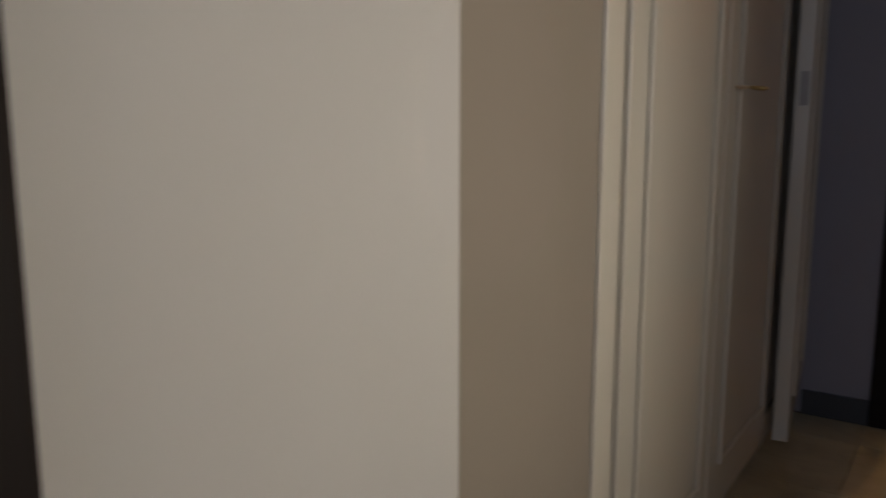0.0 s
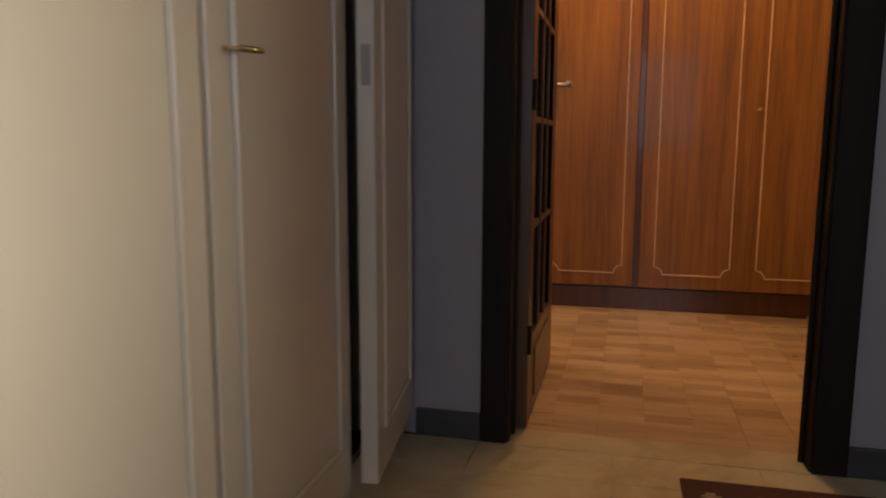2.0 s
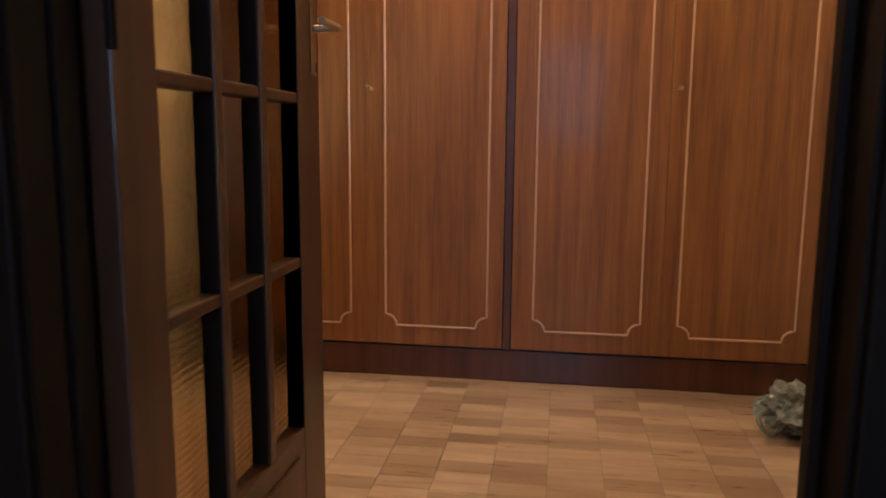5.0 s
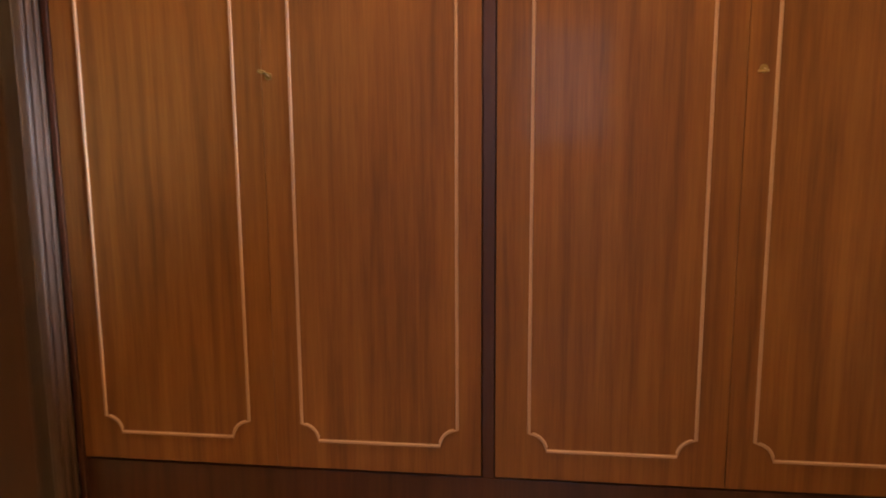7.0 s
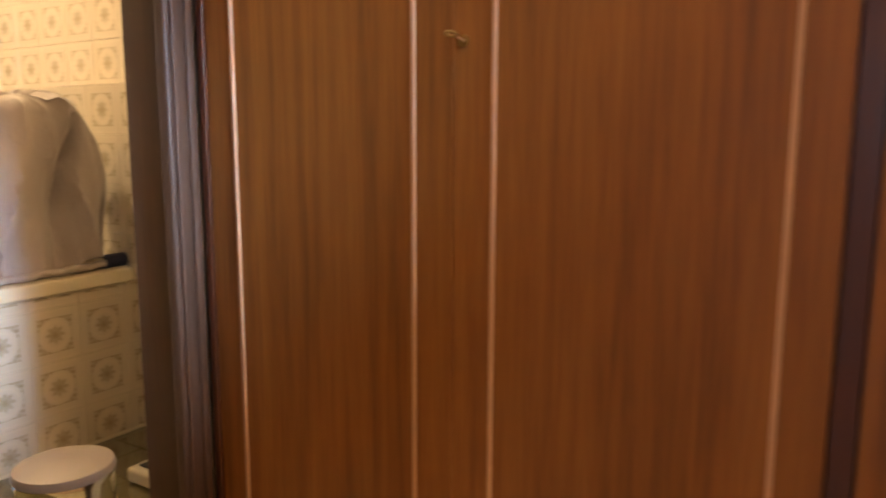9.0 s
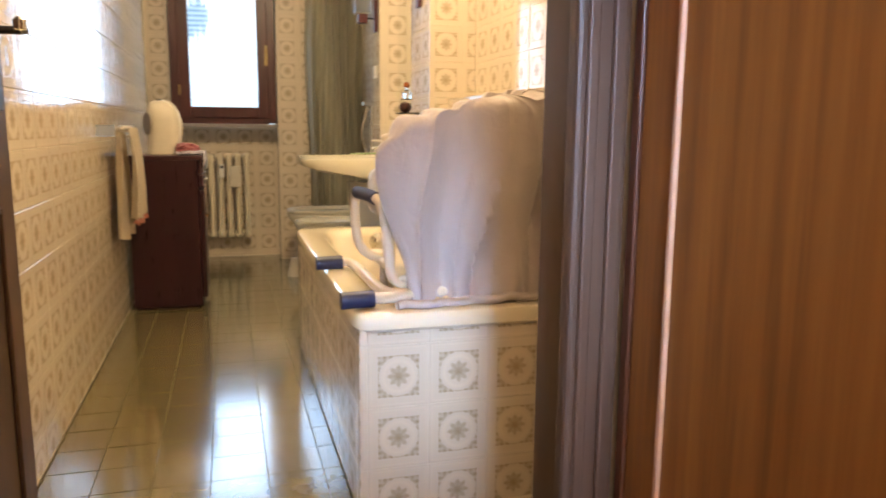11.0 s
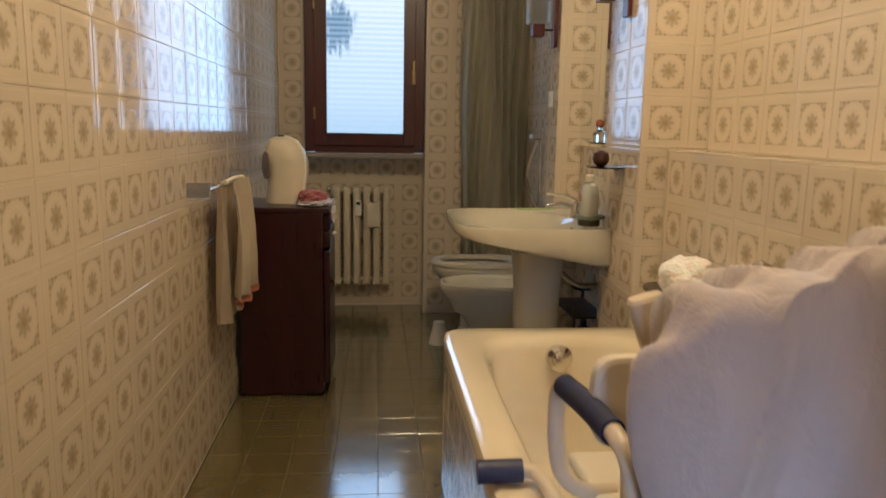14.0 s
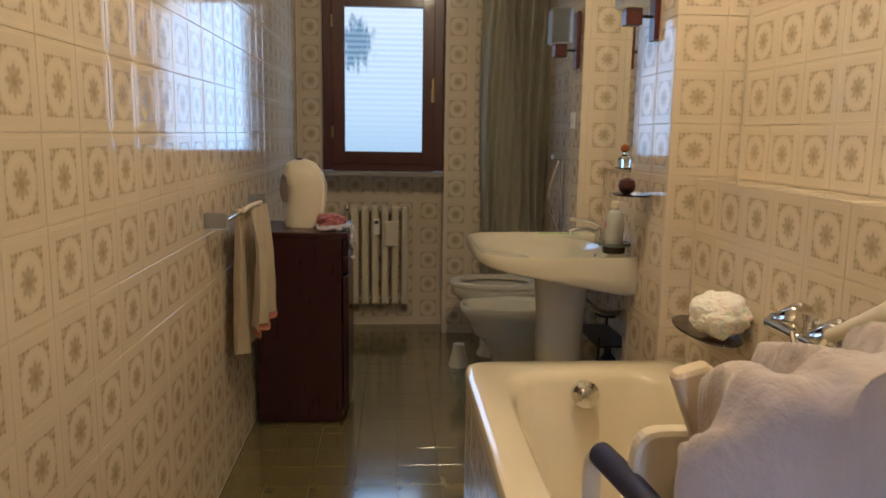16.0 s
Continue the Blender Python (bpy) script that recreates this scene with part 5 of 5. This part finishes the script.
def bathrobe():
    """A white robe thrown over the chair's back: a rounded ridge with folds running down to a hem on the tub."""
    r = thing("bathrobe", "white terry bathrobe draped over the bath chair back", "bathrobe", (0.0, 0.0, 0.0))
    n, m = 300, 90

    def wave(t):
        return math.sin(t) + 0.3 * math.sin(2 * t + 1)

    def crease(t):
        # soft ridges with narrower valleys
        return 1.0 - 2.0 * abs(math.sin(t / 2)) ** 0.7

    rings = []
    for j in range(m + 1):
        s = j / m
        ring = []
        k = min(1.0, s / 0.38)
        side = max(0.0, (s - 0.38) / 0.62)
        rr = math.sin(k * math.pi / 2) ** 0.9
        for i in range(n):
            a = 2 * math.pi * i / n
            c, d = math.cos(a), math.sin(a)
            e = 2.0 / 3.2
            px = math.copysign(abs(c) ** e, c)
            py = math.copysign(abs(d) ** e, d)
            # ridge along x, its shoulders rounded, the far slope lower
            w = px * rr
            rise = min(1.0, max(0.0, (w + 0.85) / 1.3))
            top = 1.008 + 0.062 * rise * rise * (3 - 2 * rise) - 0.10 * max(0.0, (w - 0.50) / 0.50) ** 1.8 - 0.05 * max(0.0, (-w - 0.75) / 0.25) ** 2 + 0.010 * noise.noise(Vector((w * 2.2, 0.4, 7.0)))
            drop = 0.003 * (1 - rise) + (1 - math.cos(k * math.pi / 2)) * (0.085 if py > 0 else 0.055)
            lift = 0.085 * max(0.0, px - 0.35) * max(0.0, -py) * 2.2
            hem = 0.541 + lift
            z0 = top - drop
            z = z0 + (hem - z0) * side
            # hanging folds: a few broad ones, narrow valleys between, shifting as they fall
            u = px * 3.1 + 0.5 * math.sin(2.6 * z + (0 if py < 0 else 2)) + 1.2 * noise.noise(Vector((px * 1.7, py, z * 1.6 + 3)))
            fold = (0.015 + 0.028 * side) * (crease(2.6 * u + 0.6 * math.sin(3 * u)) + 0.25 * crease(5.6 * u + 1.3 + 4.0 * z))
            fold += 0.060 * (noise.noise(Vector((px * 1.5, py * 1.2, z * 2.6))) + 0.5 * noise.noise(Vector((px * 4.2, py * 2, z * 4.0 + 5)))) * (0.35 + side)
            bunch = 22.0 * w + 3.4 * noise.noise(Vector((w * 1.6, py, z * 3 + 1))) + 1.2 * py
            if py < 0:
                fold -= 0.140 * math.exp(-((px - 0.62 + 0.26 * side) / 0.055) ** 2) * min(1, side * 4) * max(0.0, 1 - side)
                fold += 0.035 * math.exp(-((px - 0.36 + 0.16 * side) / 0.13) ** 2) * min(1, side * 4) * (1 - side)
            else:
                fold += (0.017 * wave(bunch) + 0.005 * wave(2.3 * bunch + 1)) * min(1.0, k * 1.2) * (1 - 0.5 * side)
            fold *= min(1, rr * 1.3)
            taper = 0.060 * side * (1 if px < 0 else 0.15)
            bulge = 1 + 0.05 * math.sin(math.pi * min(1, side * 1.4))
            x = 0.212 + (0.293 * bulge - taper) * rr * px + fold * c * 0.6 + 0.030 * max(0.0, px) * side
            y = -0.262 + ((0.062 + 0.018 * side) if py < 0 else (0.095 - 0.01 * side)) * rr * py + fold * (d if abs(d) > 0.3 else 0.3 * math.copysign(1, d))
            far = 0.5 + 0.5 * math.tanh(2.5 * py)
            z += ((0.005 + 0.024 * far) * wave(bunch) + 0.004 * wave(31 * x + 14 * y) + 0.030 * noise.noise(Vector((x * 7, y * 9, 1.3)))) * (1 - side) * min(1, 0.4 + k)
            if side > 0.92:
                z += 0.004 * math.sin(a * 31)
            ring.append((max(-0.125, min(x, 0.548)), max(-0.392, y), z))
        rings.append(ring)
    part("cloth", loft(rings, True, False), M_ROBE, r, "", True)
    part("hem_fold", tube([(-0.05 + 0.49 * i / 26, -0.352 + 0.004 * math.sin(i * 0.9) + 0.002 * math.sin(i * 2.1), 0.547 + 0.002 * math.sin(i * 1.3) + 0.00035 * i) for i in range(27)], 0.0105, 12), M_ROBE, r, "", True)


bathrobe()


# ---- pieces: tiles and parquet blocks ----
PIECES = {}


def cut_away(rects, hole):
    out = []
    for a, b, c, d in rects:
        e, f, g, h = hole
        if e >= b or f <= a or g >= d or h <= c:
            out.append((a, b, c, d))
            continue
        if a < e:
            out.append((a, e, c, d))
        if f < b:
            out.append((f, b, c, d))
        lo, hi = max(a, e), min(b, f)
        if c < g:
            out.append((lo, hi, c, g))
        if h < d:
            out.append((lo, hi, h, d))
    return out


def piece_coords(w, h, t, bev, uv):
    """Corner points and faces of one low, bevelled piece, centred, its face towards +z."""
    x, y = w / 2, h / 2
    pts = []
    for dx, z in ((0, 0), (0, t - bev), (bev, t)):
        pts += [(-x + dx, -y + dx, z), (x - dx, -y + dx, z), (x - dx, y - dx, z), (-x + dx, y - dx, z)]
    faces = []
    for k in (0, 4):
        for i in range(4):
            j = (i + 1) % 4
            faces.append((k + i, k + j, k + 4 + j, k + 4 + i))
    faces.append((8, 9, 10, 11))
    return pts, faces


def piece_mesh(name, w, h, t, bev, uv, material):
    tag = (name, round(w, 3), round(h, 3), tuple(round(v, 2) for v in uv), material.name)
    if tag not in PIECES:
        pts, faces = piece_coords(w, h, t, bev, uv)
        me = bpy.data.meshes.new(name)
        me.from_pydata(pts, [], faces)
        set_uv(me, w, h, uv, 1)
        me.materials.append(material)
        PIECES[tag] = me
    return PIECES[tag]


def set_uv(me, w, h, uv, _):
    layer = me.uv_layers.new(name="UVMap")
    co = np.array([me.vertices[loop.vertex_index].co[:2] for loop in me.loops])
    u = uv[0] + (co[:, 0] / w + 0.5) * (uv[1] - uv[0])
    v = uv[2] + (co[:, 1] / h + 0.5) * (uv[3] - uv[2])
    layer.data.foreach_set("uv", np.stack([u, v], 1).ravel())


def pave(parent, name, origin, U, V, u0, u1, v0, v1, pu, pv, ou, ov, material, holes=(), near=(0, 0, 0), gap=0.002, t=0.004, bev=0.0012, shift=0.0, most=300, wobble=0.0):
    """Covers the rectangle u0..u1, v0..v1 of a plane with bevelled pieces of pu by pv. ou, ov: where a joint lies. The nearest are parts."""
    U, V, O = Vector(U), Vector(V), Vector(origin)
    N = U.cross(V)
    cells = []
    j0 = math.floor((v0 - ov) / pv)
    while ov + j0 * pv < v1 - 1e-4:
        sh = shift * (j0 % 2) * pu + (pu * 0.37 * ((j0 * 7) % 5) / 5 if shift else 0)
        i0 = math.floor((u0 - ou - sh) / pu)
        while ou + sh + i0 * pu < u1 - 1e-4:
            a, c = ou + sh + i0 * pu, ov + j0 * pv
            full = (a + gap / 2, a + pu - gap / 2, c + gap / 2, c + pv - gap / 2)
            r = (max(full[0], u0), min(full[1], u1), max(full[2], v0), min(full[3], v1))
            rects = [r] if r[1] - r[0] > 0.006 and r[3] - r[2] > 0.006 else []
            for hole in holes:
                rects = cut_away(rects, hole)
            for q in rects:
                if q[1] - q[0] > 0.006 and q[3] - q[2] > 0.006:
                    uv = ((q[0] - full[0]) / (full[1] - full[0]), (q[1] - full[0]) / (full[1] - full[0]), (q[2] - full[2]) / (full[3] - full[2]), (q[3] - full[2]) / (full[3] - full[2]))
                    mid = O + U * (q[0] + q[1]) / 2 + V * (q[2] + q[3]) / 2
                    cells.append(((mid - Vector(near)).length, q, uv, mid))
            i0 += 1
        j0 += 1
    cells.sort(key=lambda c: c[0])
    basis = Matrix((U, V, N)).transposed().to_4x4()
    base = parent.matrix_world.inverted() if parent.type == "EMPTY" else Matrix.Identity(4)
    parent_loc = Vector(parent.location)
    for _, q, uv, mid in cells[:most]:
        ob = new(name, piece_mesh(name, q[1] - q[0], q[3] - q[2], t, bev, uv, material))
        ob.parent = parent
        dz = random.uniform(-wobble, wobble)
        ob.matrix_basis = Matrix.Translation(mid - parent_loc + N * dz) @ basis
    rest = cells[most:]
    if rest:
        pts, faces, uvs = [], [], []
        for _, q, uv, mid in rest:
            p, f = piece_coords(q[1] - q[0], q[3] - q[2], t, bev, uv)
            k = len(pts)
            pts += [tuple(mid - parent_loc + U * a + V * b + N * c) for a, b, c in p]
            for face in f:
                faces.append(tuple(k + i for i in face))
                for i in face:
                    uvs.append((uv[0] + (p[i][0] / (q[1] - q[0]) + 0.5) * (uv[1] - uv[0]), uv[2] + (p[i][1] / (q[3] - q[2]) + 0.5) * (uv[3] - uv[2])))
        me = bpy.data.meshes.new(name + "s_beyond")
        me.from_pydata(pts, [], faces)
        me.uv_layers.new(name="UVMap").data.foreach_set("uv", np.array(uvs).ravel())
        me.materials.append(material)
        ob = tagged(new(name + "s_beyond", me), kind="stuff")
        ob.parent = parent


T, TV = 0.155, 0.159
X, Y, Z = (1, 0, 0), (0, 1, 0), (0, 0, 1)
NX, NY = (-1, 0, 0), (0, -1, 0)
W = dict(t=0.0020, bev=0.0009, gap=0.0014, wobble=0.0003)
# U x V is the way the face looks
pave(wall_bath_left, "tile", (-0.964, 0, 0), Y, Z, -1.175, 3.676, 0.012, 2.40, T, TV, 0.329, 0.1133, M_TILE, near=(-0.96, 0.9, 1.0), **W)
pave(wall_bath_right, "tile", (0.684, 0, 0), NY, Z, -1.26, 1.175, 1.112, 2.40, T, TV, 0.0, 1.112, M_TILE, near=(0.68, 0.3, 1.3), **W)
pave(wall_ledge, "tile", (0.559, 0, 0), NY, Z, -1.26, 1.175, 0.012, 1.108, T, TV, -0.02, 1.108, M_TILE, near=(0.56, 0.6, 0.9), holes=((-1.262, 0.40, 0.0, 0.537),), **W)
pave(wall_ledge, "tile", (0, 0, 1.108), X, Y, 0.556, 0.684, -1.175, 1.26, T, T, 0.556, 0.02, M_TILE, near=(0.6, 0.6, 1), **W)
pave(wall_pier, "tile", (0, 1.264, 0), X, Z, 0.4635, 0.80, 0.54, 2.40, T, TV, 0.4635, 0.003, M_TILE, near=(0.5, 1.26, 1.2), holes=((0.555, 0.80, 0, 1.112), (0.68, 0.80, 1.0, 2.5)), **W)
pave(wall_pier, "tile", (0.467, 0, 0), NY, Z, -1.62, -1.262, 0.012, 2.40, T, TV, -1.262, 0.003, M_TILE, near=(0.5, 1.4, 1.2), **W)
pave(wall_basin, "tile", (0.534, 0, 0), NY, Z, -3.53, -1.622, 0.012, 2.40, T, TV, -2.43, 0.003, M_TILE, near=(0.5, 1.9, 1.0), holes=((-2.42, -2.19, 0, 2.5), (-2.19, -1.61, 1.10, 2.13)), **W)
pave(wall_stub, "tile", (0, 2.194, 0), X, Z, 0.42, 0.533, 0.012, 2.40, T, TV, 0.448, 0.045, M_TILE, near=(0.5, 2.2, 1.2), **W)
pave(wall_stub, "tile", (0.424, 0, 0), NY, Z, -2.42, -2.192, 0.012, 2.40, T, TV, -2.345, 0.045, M_TILE, near=(0.5, 2.2, 1.2), **W)
pave(wall_far, "tile", (0, 3.536, 0), X, Z, -0.068, 0.53, 0.012, 2.40, T, TV, -0.068, 0.03, M_TILE, near=(0, 3.5, 1.0), **W)
pave(wall_far, "tile", (-0.064, 0, 0), NY, Z, -3.746, -3.536, 0.012, 2.40, T, TV, -3.69, 0.03, M_TILE, near=(0, 3.5, 1.0), holes=((-3.75, -3.53, 0.97, 1.01), (-3.75, -3.61, 1.0, 2.1)), **W)
pave(wall_niche, "tile", (0, 3.75, 0), X, Z, -0.96, -0.068, 0.012, 0.974, T, TV, -0.068, 0.03, M_TILE, near=(0, 3.5, 1.0), **W)
pave(wall_niche, "tile", (0, 3.68, 0), X, Z, -0.96, -0.802, 1.004, 2.40, T, TV, -0.955, 0.03, M_TILE, near=(0, 3.5, 1.0), **W)
APRON = [o for o in TUB.children if o.name.startswith("apron")][0]
pave(APRON, "tile", (-0.3425, 0, 0), NY, Z, -0.8035, 0.8035, 0.012, 0.492, T, TV, -0.79, 0.452 - 3 * TV, M_TILE, **W)
pave(APRON, "tile", (0, -0.8035, 0), X, Z, -0.3425, 0.3565, 0.012, 0.492, T, TV, -0.325, 0.452 - 3 * TV, M_TILE, **W)
F_BATH = structure("floor_bathroom", B((-0.964, -1.18, -0.012, 0.70, 3.75, -0.004)), M_FGROUT, "olive glazed floor tiles of the bathroom")
pave(F_BATH, "tile", (0, 0, -0.004), X, Y, -0.96, 0.56, -1.175, 3.745, 0.155, 0.155, -0.355, 1.665, M_FTILE, near=(-0.5, 0.9, 0), gap=0.0025, bev=0.0006, wobble=0.0003, holes=((-0.145, 0.56, -0.36, 1.25),))
F_ANTE = structure("floor_anteroom", B((-1.845, -3.487, -0.012, 0.012, -1.305, -0.004)), M_PARQUET_GAP, "oak parquet of the anteroom")
pave(F_ANTE, "parquet_block", (0, 0, -0.004), X, Y, -1.843, 0.010, -3.487, -1.327, 0.066, 0.150, 0.0, 0.0, M_PARQUET, near=(-0.6, -2.7, 0), gap=0.0008, t=0.004, bev=0.0004, most=300, shift=0.5)
pave(F_HALL, "slab", (0, 0, -0.003), X, Y, -7.09, -1.966, -4.17, -1.62, 0.40, 0.40, -2.16, -2.30, M_MARBLE, near=(-2.5, -2.2, 0), gap=0.002, t=0.004, bev=0.0008)
